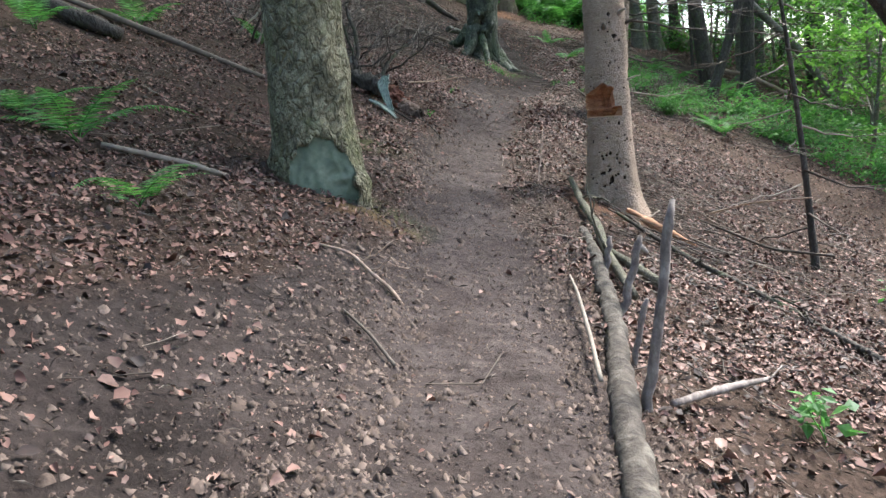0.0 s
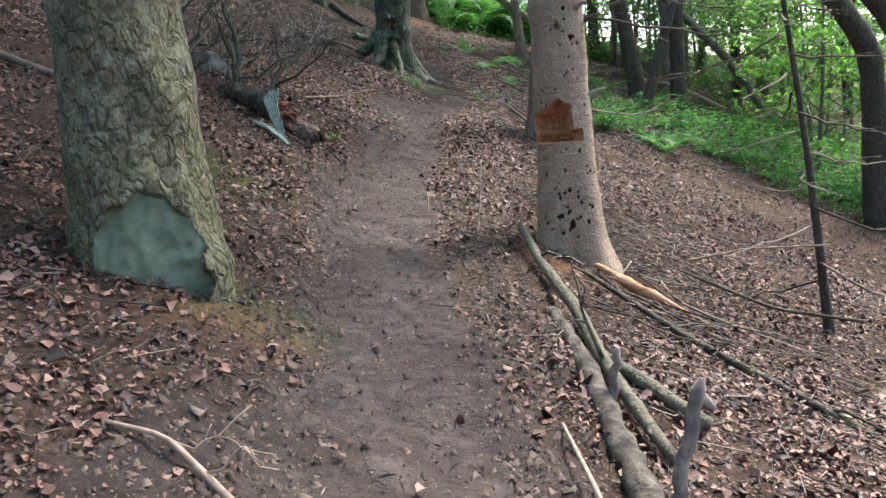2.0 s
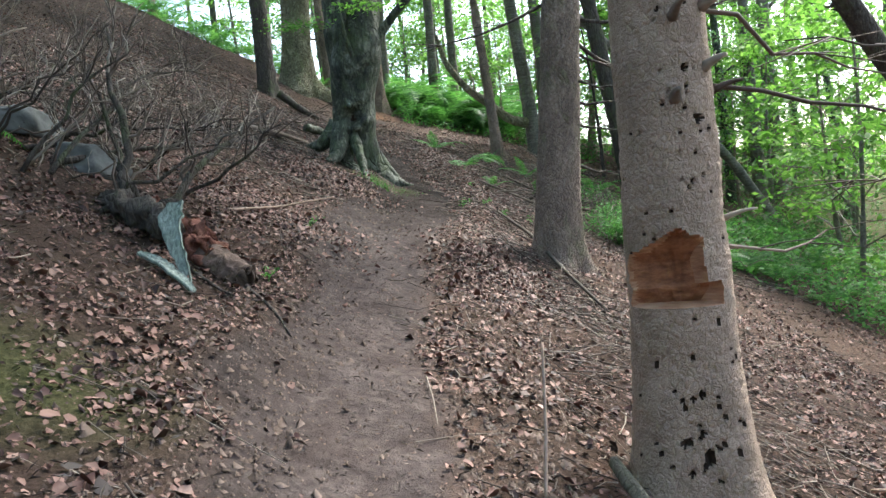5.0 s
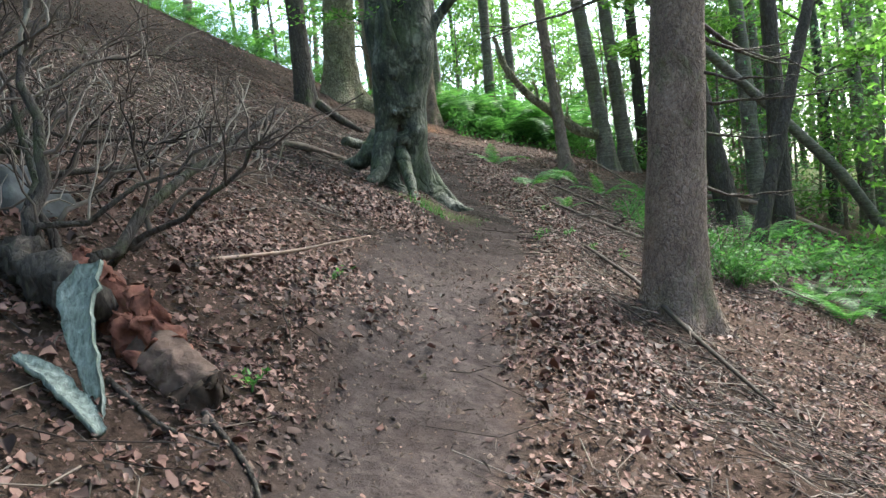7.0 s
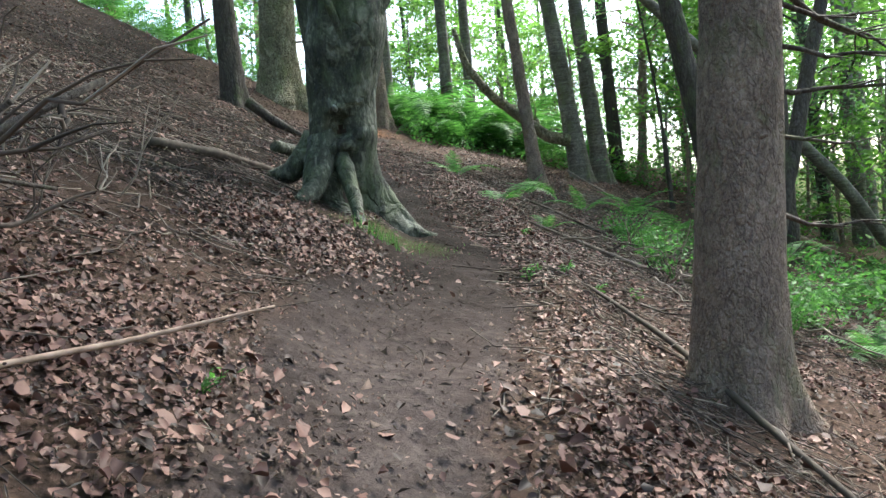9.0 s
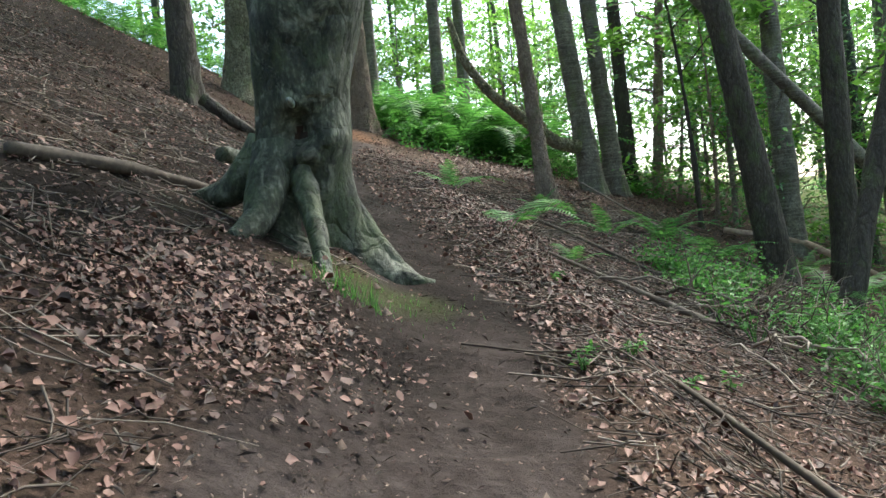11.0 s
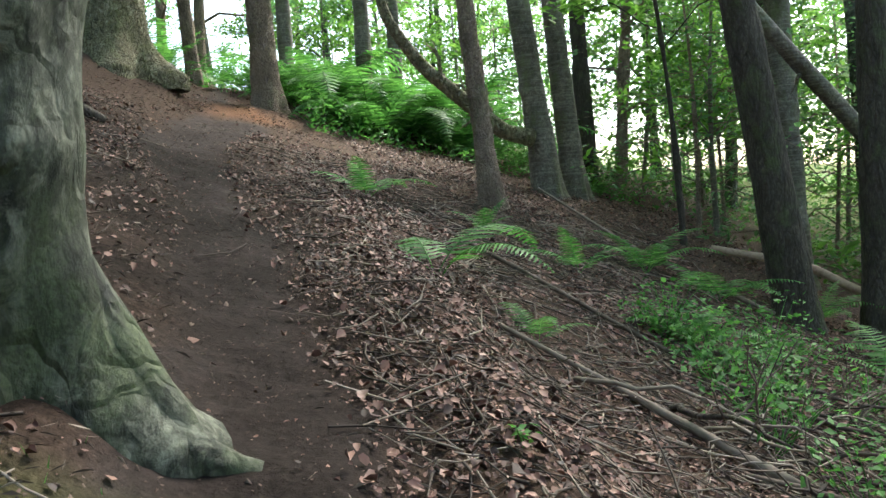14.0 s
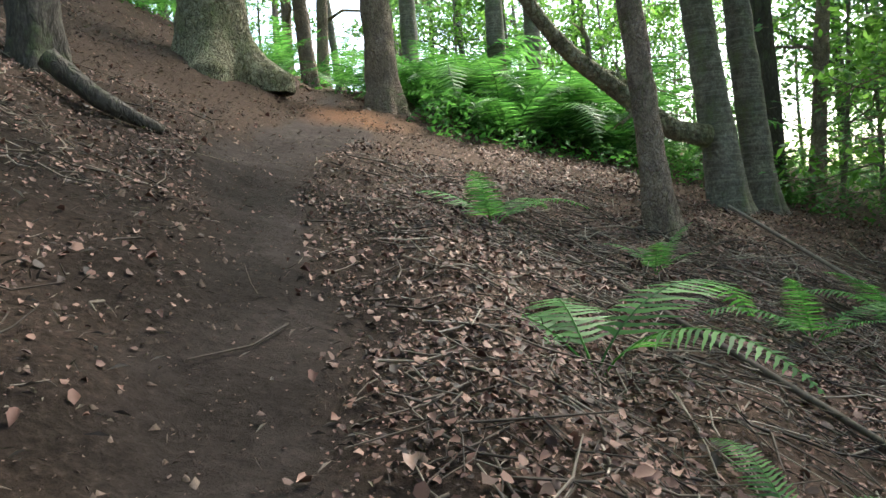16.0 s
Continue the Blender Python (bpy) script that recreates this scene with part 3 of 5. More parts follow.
tree("wild_cherry", "leaning wild cherry with banded bark", 6.72, 27.8, 0.45, 14, BARK_BIRCH, (-0.105, 0), (5, 3.25, 10, 1000, 0.16, GREEN), flare=0.35, group="cherry clump")
tree("wild_cherry", "upright wild cherry of a close clump", 7.4, 28.3, 0.42, 14, BARK_BIRCH, (-0.065, 0), (5, 3.25, 10, 1000, 0.16, GREEN), flare=0.35, group="cherry clump")
tree("wild_cherry", "dark wild cherry behind its clump", 8.6, 30.2, 0.38, 14, BARK_DARK, (-0.015, 0), (5, 3.25, 10, 1000, 0.16, GREEN), flare=0.25, group="cherry clump")
tree("young_spruce", "thin young spruce stem below the trail", 9.2, 30.1, 0.27, 12, BARK_SPRUCE, (0.1, 0), (1.5, 2.0, 18, 1500, 0.17, NEEDLE), flare=0.2)
tree("hazel_stem", "thin bent dark hazel stem", 7.9, 25.8, 0.11, 5, BARK_DARK, (-0.09, 0), (2.6, 1.375, 6, 1500, 0.17, GREEN), flare=0.2, bow=0.1, sides=12)
tree("dark_maple", "leaning dark maple with a pale lit side", 7.55, 23.05, 0.46, 14, BARK_DARK, (-0.16, 0), (5, 3.25, 10, 1000, 0.17, GREEN), flare=0.28, group="dark maples")
tree("dark_maple", "straight dark maple below the trail", 8.6, 23.0, 0.42, 14, BARK_DARK, (0.015, 0), (5, 3.25, 10, 1000, 0.17, GREEN), flare=0.28, group="dark maples")
tree("grey_ash", "pale grey ash behind the dark maples", 9.3, 25.2, 0.42, 14, BARK_BIRCH, (-0.03, 0), (5, 3.25, 10, 1000, 0.17, GREEN), flare=0.25)
tree("dark_maple", "dark maple leaning downhill", 6.75, 20.7, 0.28, 10, BARK_DARK, (0.35, 0.05), (4, 3, 9, 1000, 0.17, GREEN), flare=0.25, group="dark maples")
tree("grey_ash", "pale far ash with a straight stem", 15.8, 30.2, 0.6, 16, BARK_BIRCH, (-0.01, 0), (5.5, 3.75, 10, 1000, 0.17, GREEN), flare=0.2)
tree("grey_ash", "pale straight ash behind the dark maples", 13.3, 27.2, 0.4, 15, BARK_BIRCH, (-0.02, 0), (6.5, 2.6, 9, 600, 0.16, GREEN), flare=0.2)
tree("grey_ash", "pale smooth ash behind the dark maples", 10.6, 27.2, 0.34, 15, BARK_BIRCH, (-0.01, 0), (6.5, 2.6, 9, 600, 0.16, GREEN), flare=0.2)
# Stems added along the sun's line so their high crowns shade the trail.
for _x, _y in ((4.6, 32.4), (5.7, 34.4), (3.1, 34.0)):
    tree("tall_beech", "tall beech with a pale stem beyond the bend", _x, _y, 0.36, 15, BARK_BIRCH, (0.01, 0), (4.5, 3.2, 14, 2000, 0.2, GREEN), flare=0.25, group="tall beeches beyond the bend")
sapling = tree("bare_sapling", "thin bare sapling with dead side twigs", 4.1, 8.95, 0.085, 4.6, BARK_DARK, (-0.13, 0.02), None, flare=0.3, sides=12, bump=0.004, bow=0.06)


# ---------- the notched spruce ----------
RAW_WOOD = plain_mat("fresh_cut_wood", ((0.28, (0.17, 0.075, 0.038)), (0.5, (0.36, 0.18, 0.1)), (0.72, (0.52, 0.33, 0.21))), 7, (1, 1, 6), 0.8, 0.6, 0.012)
# Torn reddish wood of the notch's back, with shade painted in for depth.
RAW_SHADED = plain_mat("torn_wood_shaded", ((0.3, (0.1, 0.035, 0.018)), (0.5, (0.28, 0.115, 0.055)), (0.72, (0.46, 0.24, 0.125))), 9, (1, 1, 2.5), 0.85, 0.9, 0.03)
# Near-black tone that paints the shade inside holes and hollows.
HOLE_SHADE = plain_mat("hole_shade", ((0.3, (0.015, 0.01, 0.007)), (0.7, (0.05, 0.03, 0.02))), 30)


def notched_spruce():
    x0, y0 = 1.9, 9.52
    z0 = gz(x0, y0) - 0.02
    root = thing("notched_spruce", (x0, y0, z0), "pale spruce with woodpecker holes and a fresh felling notch", "tree")
    rng = np.random.default_rng(21)
    sides, height = 150, 15.0
    hs = np.concatenate([np.linspace(-0.6, -0.05, 6), np.arange(0, 3.3, 0.013), np.linspace(3.4, height, 14)])
    th = np.linspace(0, 2 * np.pi, sides, endpoint=False)
    H, T = np.meshgrid(hs, th, indexing="ij")
    R = (0.272 + (0.07 - 0.272) * np.clip(H / height, 0, 1)) * (1 + 0.42 * np.exp(-np.maximum(H, -0.2) / 0.32) * (1 + 0.4 * np.cos(3 * T + 2.6) + 0.25 * np.cos(5 * T)))
    P = np.stack([np.cos(T) * R, np.sin(T) * R, H], -1).reshape(-1, 3)
    R = R + 0.008 * (vnoise(P / 0.25, 5) + 0.6 * vnoise(P * [1, 1, 2.2] / 0.06, 6)).reshape(R.shape)
    # holes pecked in upright files, deeper at the heart; near-black faces paint their shade
    pits = [(rng.normal(-1.95, 0.75), rng.uniform(1.3, 3.2), rng.uniform(0.005, 0.011)) for _ in range(75)]
    pits += [(rng.normal(-1.7, 0.6), rng.uniform(0.15, 1.0), rng.uniform(0.005, 0.011)) for _ in range(40)]
    pits += [(-1.75, 0.3, 0.02), (-1.35, 1.95, 0.019), (-1.55, 2.2, 0.017)]
    flag = np.zeros(R.shape, int)
    for a, h, s in pits:
        da = (T - a + np.pi) % (2 * np.pi) - np.pi
        q = np.hypot(da * 0.29 / s, (H - h) / (s * np.where(h < 1.1, 2.4, 1.3)))
        R = np.where(q < 1, R - 0.045 * np.sqrt(np.clip(1 - q * q, 0, 1)), R)
        flag = np.where(q < 0.95, 2, flag)
    # the felling notch
    lo, hi, face = 1.525 - z0, 1.84 - z0, math.atan2(-0.9, -0.42)
    da = (T - face + np.pi) % (2 * np.pi) - np.pi
    wob = 0.012 * vnoise(np.stack([T.ravel() * 6, H.ravel() * 14, 0 * H.ravel()], 1), 9).reshape(R.shape)
    up = np.clip((H - lo) / (hi - lo), 0, 1)
    edge = hi - lo + 0.05 * np.cos(da * 3) + 1.5 * wob
    depth = 0.14 + 0.05 * np.clip(0.25 - up, 0, 0.25) / 0.25 - 0.08 * np.clip((up - 0.7) / 0.3, 0, 1) + 0.05 * np.clip((0.45 - da) / 0.3, 0, 1) * np.clip((up - 0.28) / 0.1, 0, 1) * 0.6
    plane = (0.268 - depth + wob) / np.maximum(np.cos(da), 0.2)
    cut = (H >= lo) & (H < lo + edge) & (da > -1.3 + 2 * wob) & (da < np.where(up > 0.35, 0.5, 0.85) + 3.5 * wob) & (plane < R)
    R = np.where(cut, plane, R)
    flag = np.where(cut, 1, flag)
    P = np.stack([np.cos(T) * R - 0.005 * H, np.sin(T) * R, H], -1).reshape(-1, 3)
    n = len(hs)
    i = (np.arange(n - 1)[:, None] * sides + np.arange(sides)[None]).ravel()
    j = (np.arange(n - 1)[:, None] * sides + (np.arange(sides)[None] + 1) % sides).ravel()
    F = np.stack([i, j, j + sides, i + sides], 1)
    fl = flag.ravel()[F]
    kind = np.where((fl == 1).all(1), 1, np.where((fl == 1).any(1), 3, np.where((fl == 2).sum(1) >= 2, 2, 0)))
    for k, name, mat, label in ((0, "trunk", BARK_PALE, ""), (1, "felling_notch", RAW_SHADED, "torn reddish-brown wood, toned down as shade for depth"), (3, "notch_rim", RAW_WOOD, "freshly sawn pale orange rim"), (2, "pecked_bark", HOLE_SHADE, "pecked holes with their shade painted dark")):
        f = F[kind == k]
        used, inv = np.unique(f, return_inverse=True)
        b = Build()
        b.add(P[used], inv.reshape(f.shape).tolist())
        ob = part(name, b.mesh(name, k in (0, 2)), mat, root, label)
        if k == 2:
            ob["kind"] = "stuff"
    for h, a, ln, r in ((2.45, -100, 0.13, 0.022), (2.62, -145, 0.16, 0.02), (2.5, -55, 0.14, 0.022), (2.05, -105, 0.06, 0.025), (2.2, -60, 0.08, 0.02), (2.95, -120, 0.12, 0.02), (1.45, -30, 0.12, 0.012), (2.1, -25, 0.1, 0.015)):
        b = Build()
        a = radians(a)
        o = np.array([math.cos(a) * 0.23, math.sin(a) * 0.23, h])
        tube(b, bent(o, o + np.array([math.cos(a) * (ln + 0.05), math.sin(a) * (ln + 0.05), 0.04]), 0.01, 5), np.linspace(r * 1.4, r * 0.5, 5), 7, 0.25)
        part("branch_stub", b.mesh("branch_stub"), DEADWOOD, root)
    dead_branches(root, [(2.75, -15, 1.3, 0.25), (2.55, 10, 1.5, 0.25), (2.15, -5, 1.6, 0.25), (1.35, 15, 1.0, 0.27), (3.0, -25, 1.6, 0.25), (3.05, 20, 1.3, 0.25)], TWIG, 5, 1.1, 0.011)
    crown_parts(root, height, 6.0, 3.2, 16, 9000, 0.17, NEEDLE, BARK_PALE, 0.29, (-0.005, 0), 0, 77, 0.25, 0.35)


notched_spruce()


# ---------- the many-stemmed beech ----------
def old_beech():
    x0, y0 = 0.79, 18.82
    z0 = gz(x0, y0) - 0.1
    root = thing("old_beech", (x0, y0, z0), "gnarled mossy beech with knots and spreading roots", "tree")
    b = trunk_mesh(2.9, 0.31, 0.38, (0.1, 0), flare=0.42, flare_h=0.34, lobes=4, lobe=0.3, phase=0.4, sides=110, bump=0.03, seed=4, flute=0.08,
                   swell=((1.03, -1.74, 0.1, 0.06), (0.86, -1.66, 0.13, -0.2), (0.5, -1.48, 0.11, -0.18), (0.68, -1.6, 0.09, 0.07), (1.25, -1.2, 0.2, 0.06), (1.9, -0.7, 0.4, 0.14), (0.22, -1.35, 0.13, -0.16), (1.6, -2.4, 0.3, 0.06), (0.8, -0.85, 0.14, 0.07), (0.4, -2.4, 0.2, 0.05)))
    P, F = b.v[0], np.array([q for q in b.f[0] if len(q) == 4])
    turn = np.arctan2(P[:, 1], P[:, 0] - 0.1 * P[:, 2])
    # Ragged near-black patches paint shade and dark staining into the hollows.
    dent_shade = np.zeros(len(P), int)
    for k, (h, a, w, t) in enumerate(((0.87, -1.62, 0.11, 0.08), (0.5, -1.46, 0.08, 0.09), (0.2, -1.35, 0.08, 0.12))):
        dent_shade[((turn - a) * 0.38 / w) ** 2 + ((P[:, 2] - h) / t) ** 2 < 1 + 0.9 * vnoise(P / 0.07, 6)] = k + 1
    for k in range(4):
        f = F[np.where((dent_shade[F] > 0).sum(1) >= 3, dent_shade[F].max(1), 0) == k]
        if not len(f):
            continue
        used, inv = np.unique(f, return_inverse=True)
        c = Build()
        c.add(P[used], inv.reshape(f.shape).tolist())
        if k:
            part("hollow", c.mesh("hollow"), HOLE_SHADE, root, "stained hollow in the bark with its shade painted dark")
        else:
            part("bole", c.mesh("bole"), BARK_BEECH, root)
    for pts, radii in (
        (((0.08, 0, 1.5), (0.03, 0.05, 2.6), (-0.08, 0.1, 5), (-0.3, 0.3, 9), (-0.4, 0.3, 13)), (0.28, 0.29, 0.23, 0.14, 0.04)),
        (((0.2, 0.02, 1.5), (0.3, 0, 2.8), (0.35, 0.1, 5), (0.4, 0.3, 9), (0.5, 0.5, 14)), (0.3, 0.25, 0.22, 0.15, 0.04)),
        (((0.25, -0.02, 1.6), (0.5, 0.0, 2.4), (0.66, 0.05, 3.4), (0.8, 0.1, 6), (1.1, 0.2, 11)), (0.24, 0.17, 0.14, 0.11, 0.03)),
        (((0.35, -0.1, 1.75), (0.72, -0.18, 2.3), (1.25, -0.28, 2.85), (2.0, -0.4, 3.5), (3.2, -0.6, 4.4)), (0.12, 0.075, 0.06, 0.045, 0.02)),
        (((-0.02, -0.32, 3.2), (0.0, -0.44, 2.6), (0.04, -0.45, 2.15), (0.14, -0.42, 1.85), (0.17, -0.36, 1.6)), (0.03, 0.036, 0.04, 0.04, 0.03)),
    ):
        p = np.array(pts)
        s = np.linspace(0, len(p) - 1, 22)
        q = np.stack([np.interp(s, range(len(p)), p[:, k]) for k in range(3)], 1)
        q[1:-1] = (q[:-2] + 2 * q[1:-1] + q[2:]) / 4
        c = Build()
        tube(c, q, np.interp(s, range(len(p)), radii), 18, 0.12, 3)
        part("stem", c.mesh("stem"), BARK_BEECH, root)
    for (dx, dy), r, kink in (((0.97, -0.14), 0.12, 0.08), ((0.2, -1.08), 0.085, 0.02), ((-0.42, -0.72), 0.15, 0.0), ((-0.8, 0.1), 0.13, 0.05), ((0.5, 0.7), 0.13, 0.0), ((0.75, 0.25), 0.12, 0.05)):
        d = unit((dx, dy, 0))
        side = np.array([-d[1], d[0], 0])
        ln = math.hypot(dx, dy)
        c, pts, rad = Build(), [], []
        for s in np.linspace(0, 1, 12):
            px_ = d * (0.18 + (ln - 0.18) * s) + side * kink * math.sin(s * 5)
            g = gz(x0 + px_[0], y0 + px_[1]) - z0
            pts.append([px_[0], px_[1], g + 0.62 * (1 - s) ** 2.2 + 0.03 - 0.07 * s ** 3])
            rad.append(r * (1.15 - 0.72 * s))
        tube(c, pts, rad, 14, 0.22, int(r * 100))
        part("root", c.mesh("root"), BARK_BEECH, root)
    for h, a, r in ((1.03, -1.76, 0.024),):
        c = Build()
        o = np.array([math.cos(a) * 0.4 + 0.1 * h, math.sin(a) * 0.4, h])
        tube(c, bent(o - 0.1 * unit((math.cos(a), math.sin(a), 0)), o + np.array([math.cos(a) * 0.09, math.sin(a) * 0.09, 0.02]), 0.01, 5), np.array([1.4, 1.2, 1.05, 0.9, 0.45]) * r, 12, 0.2)
        part("knot", c.mesh("knot"), GREY_WOOD, root, "pale weathered knot")
    crown_parts(root, 13, 5.0, 5.0, 18, 16000, 0.15, GREEN, BARK_BEECH, 0.25, (0, 0), 0, 41)
    rng = np.random.default_rng(5)
    for o, tip, n in (((-0.3, -0.2, 2.3), (-0.9, -0.9, 2.2), 240), ((0.0, -0.4, 2.5), (0.5, -1.3, 2.35), 240), ((2.0, -0.4, 3.5), (2.3, -1.1, 3.3), 250), ((3.0, -0.55, 4.2), (3.2, -1.2, 3.8), 250)):
        t, c = Build(), Build()
        p = bent(o, tip, 0.05, 6, 0.02, n)
        tube(t, p, np.linspace(0.014, 0.004, 6), 5)
        tw = part("leafy_twig", t.mesh("leafy_twig"), BARK_BEECH, root)
        pick = p[rng.integers(1, 6, n)] + rng.normal(0, 1, (n, 3)) * [0.22, 0.16, 0.035]
        leaf_cards(c, pick, 0.25, 0.07, rng, 0.6)
        part("leaves", c.mesh("leaves", False), GREEN, tw)


old_beech()

# ---------- rails, stakes and fallen wood ----------
LOG_EARTHY = plain_mat("earthy_log", ((0.34, (0.022, 0.017, 0.014)), (0.5, (0.07, 0.055, 0.045)), (0.66, (0.15, 0.13, 0.105))), 12, (1, 1, 1), 0.9, 1.0, 0.03)
GREEN_POLE = bark_mat("greenish_pole_bark", (0.06, 0.05, 0.038), (0.15, 0.13, 0.095), (0.27, 0.25, 0.18), (0.12, 0.14, 0.07), 0.15, 14, 0.5, 0.8, 0.012)
STAKE = plain_mat("dark_stake_bark", ((0.3, (0.05, 0.038, 0.034)), (0.5, (0.16, 0.125, 0.112)), (0.72, (0.36, 0.3, 0.265))), 22, (1, 1, 0.6), 0.85, 0.6, 0.01)
RED_ROT = plain_mat("red_rotten_wood", ((0.25, (0.03, 0.014, 0.01)), (0.5, (0.16, 0.062, 0.042)), (0.78, (0.32, 0.14, 0.09))), 9, (1, 1, 1), 0.9, 0.9, 0.03)
STONE = plain_mat("grey_boulder", ((0.3, (0.05, 0.05, 0.047)), (0.6, (0.13, 0.13, 0.125)), (0.85, (0.26, 0.26, 0.245))), 6, (1, 1, 1), 0.85, 0.6, 0.02)


def on_ground(pts, lift=0.0):
    return [(x, y, gz(x, y) + lift + (dz[0] if dz else 0)) for x, y, *dz in pts]


def smooth_line(pts, n):
    p = np.array(pts, float)
    s = np.linspace(0, len(p) - 1, n)
    q = np.stack([np.interp(s, range(len(p)), p[:, k]) for k in range(3)], 1)
    q[1:-1] = (q[:-2] + 2 * q[1:-1] + q[2:]) / 4
    return q


def pole(name, label, pts, radii, material, category="log", sides=12, rough=0.15, n=24, group="", twigs=0, seed=1):
    """A fallen branch or log through points, with a few side twigs."""
    q = smooth_line(pts, n)
    o = q[0].copy()
    root = thing(name, tuple(o), label, category, group)
    b = Build()
    rad = np.interp(np.linspace(0, 1, n), np.linspace(0, 1, len(radii)), radii)
    tube(b, q - o, rad, sides, rough, seed)
    part("stem", b.mesh("stem"), material, root)
    rng = np.random.default_rng(seed)
    for k in range(twigs):
        i = rng.integers(n // 5, n - 1)
        d = unit(q[min(i + 1, n - 1)] - q[i - 1]) + rng.normal(0, 0.6, 3) + [0, 0, 0.35]
        ln = rng.uniform(0.25, 0.7)
        t = Build()
        p = bent(q[i] - o, q[i] - o + unit(d) * ln, rng.uniform(-0.05, 0.1), 6, 0.02, seed * 31 + k)
        tube(t, p, np.linspace(rad[i] * 0.45, 0.003, 6), 5)
        for j in range(2):
            e = p[2 + j] + (unit(d) + rng.normal(0, 0.5, 3)) * ln * 0.35
            tube(t, bent(p[2 + j], e, 0, 4, 0.01, j), np.linspace(rad[i] * 0.22, 0.002, 4), 4)
        part("twig", t.mesh("twig"), material, root)
    return root


pole("edging_log", "half-buried earthy log edging the trail", on_ground([(0.42, 1.2), (0.58, 2.6), (0.73, 3.66), (0.9, 4.6), (1.0, 5.43), (1.08, 6.3), (1.16, 7.3)], 0.02), (0.07, 0.07, 0.064, 0.058, 0.045), LOG_EARTHY, "log", 16, 0.3, 70)
pole("fallen_pole", "long greenish pole lying against the edging log", [(1.36, 9.25, gz(1.36, 9.25) + 0.12), (1.33, 8.3, gz(1.33, 8.3) + 0.1), (1.27, 7.1, gz(1.27, 7.1) + 0.12), (1.17, 6.2, gz(1.17, 6.2) + 0.08), (1.2, 5.4, gz(1.2, 5.4) + 0.05)], (0.03, 0.04, 0.042, 0.036, 0.03), GREEN_POLE, "branch", twigs=3, seed=4)
pole("fallen_pole", "short mossy pole end beside the stakes", on_ground([(1.22, 6.45), (1.36, 6.2), (1.55, 5.85)], 0.06), (0.03, 0.042, 0.04), GREEN_POLE, "branch", n=10, seed=5)
pole("fallen_branch", "long dark branch lying down the slope", on_ground([(1.75, 8.6, 0.05), (2.15, 7.5, 0.04), (2.55, 6.65, 0.03), (2.95, 5.7, 0.03), (3.4, 4.9, 0.03)], 0.0), (0.018, 0.026, 0.03, 0.028, 0.02), BARK_DARK, "branch", twigs=4, seed=6)
pole("fallen_branch", "broken brown branch with splintered end", on_ground([(0.95, 3.55, 0.05), (1.3, 3.85, 0.1), (1.62, 4.1, 0.16)], 0.0), (0.02, 0.022, 0.013), STAKE, "branch", n=18, rough=0.35, twigs=1, seed=7)


def stake(base, top, r, label, seed):
    z = gz(*base)
    p = bent((base[0], base[1], z - 0.15), top, 0.0, 12, 0.006, seed)
    o = np.array([base[0], base[1], z])
    root = thing("wooden_stake", tuple(o), label, "stake", "stakes holding the log")
    b = Build()
    rad = np.interp(np.linspace(0, 1, 12), (0, 0.9, 0.96, 1), (r * 1.05, r * 0.95, r * 0.85, r * 0.5))
    tube(b, p - o, rad, 12, 0.16, seed)
    part("shaft", b.mesh("shaft"), STAKE, root)
    return root


stake((0.81, 3.54), (0.99, 3.59, 1.14), 0.025, "tall purplish-brown stake leaning beside the log", 2)
s1 = stake((0.97, 4.98), (1.168, 5.01, 0.76), 0.027, "leaning forked stake driven beside the log", 3)
stake((1.06, 5.91), (1.146, 5.91, 0.63), 0.024, "short dark stake driven beside the log", 4)
stake((0.85, 4.11), (0.98, 4.11, 0.555), 0.018, "thin dark stake driven beside the log", 6)
kb = Build()
tube(kb, [(0.15, 0.03, 0.44), (0.2, 0.03, 0.44), (0.235, 0.02, 0.4)], (0.026, 0.026, 0.014), 8, 0.2)
part("side_knot", kb.mesh("side_knot"), STAKE, s1)
pole("wooden_stake", "thin pale rod leaning on the log", [(0.62, 3.59, gz(0.62, 3.59) + 0.06), (0.68, 4.2, gz(0.68, 4.2) + 0.1), (0.73, 4.9, gz(0.73, 4.9) + 0.12), (0.78, 5.6, gz(0.78, 5.6) + 0.03)], (0.012, 0.013, 0.011, 0.008), DEADWOOD, "stick", n=14, seed=9)

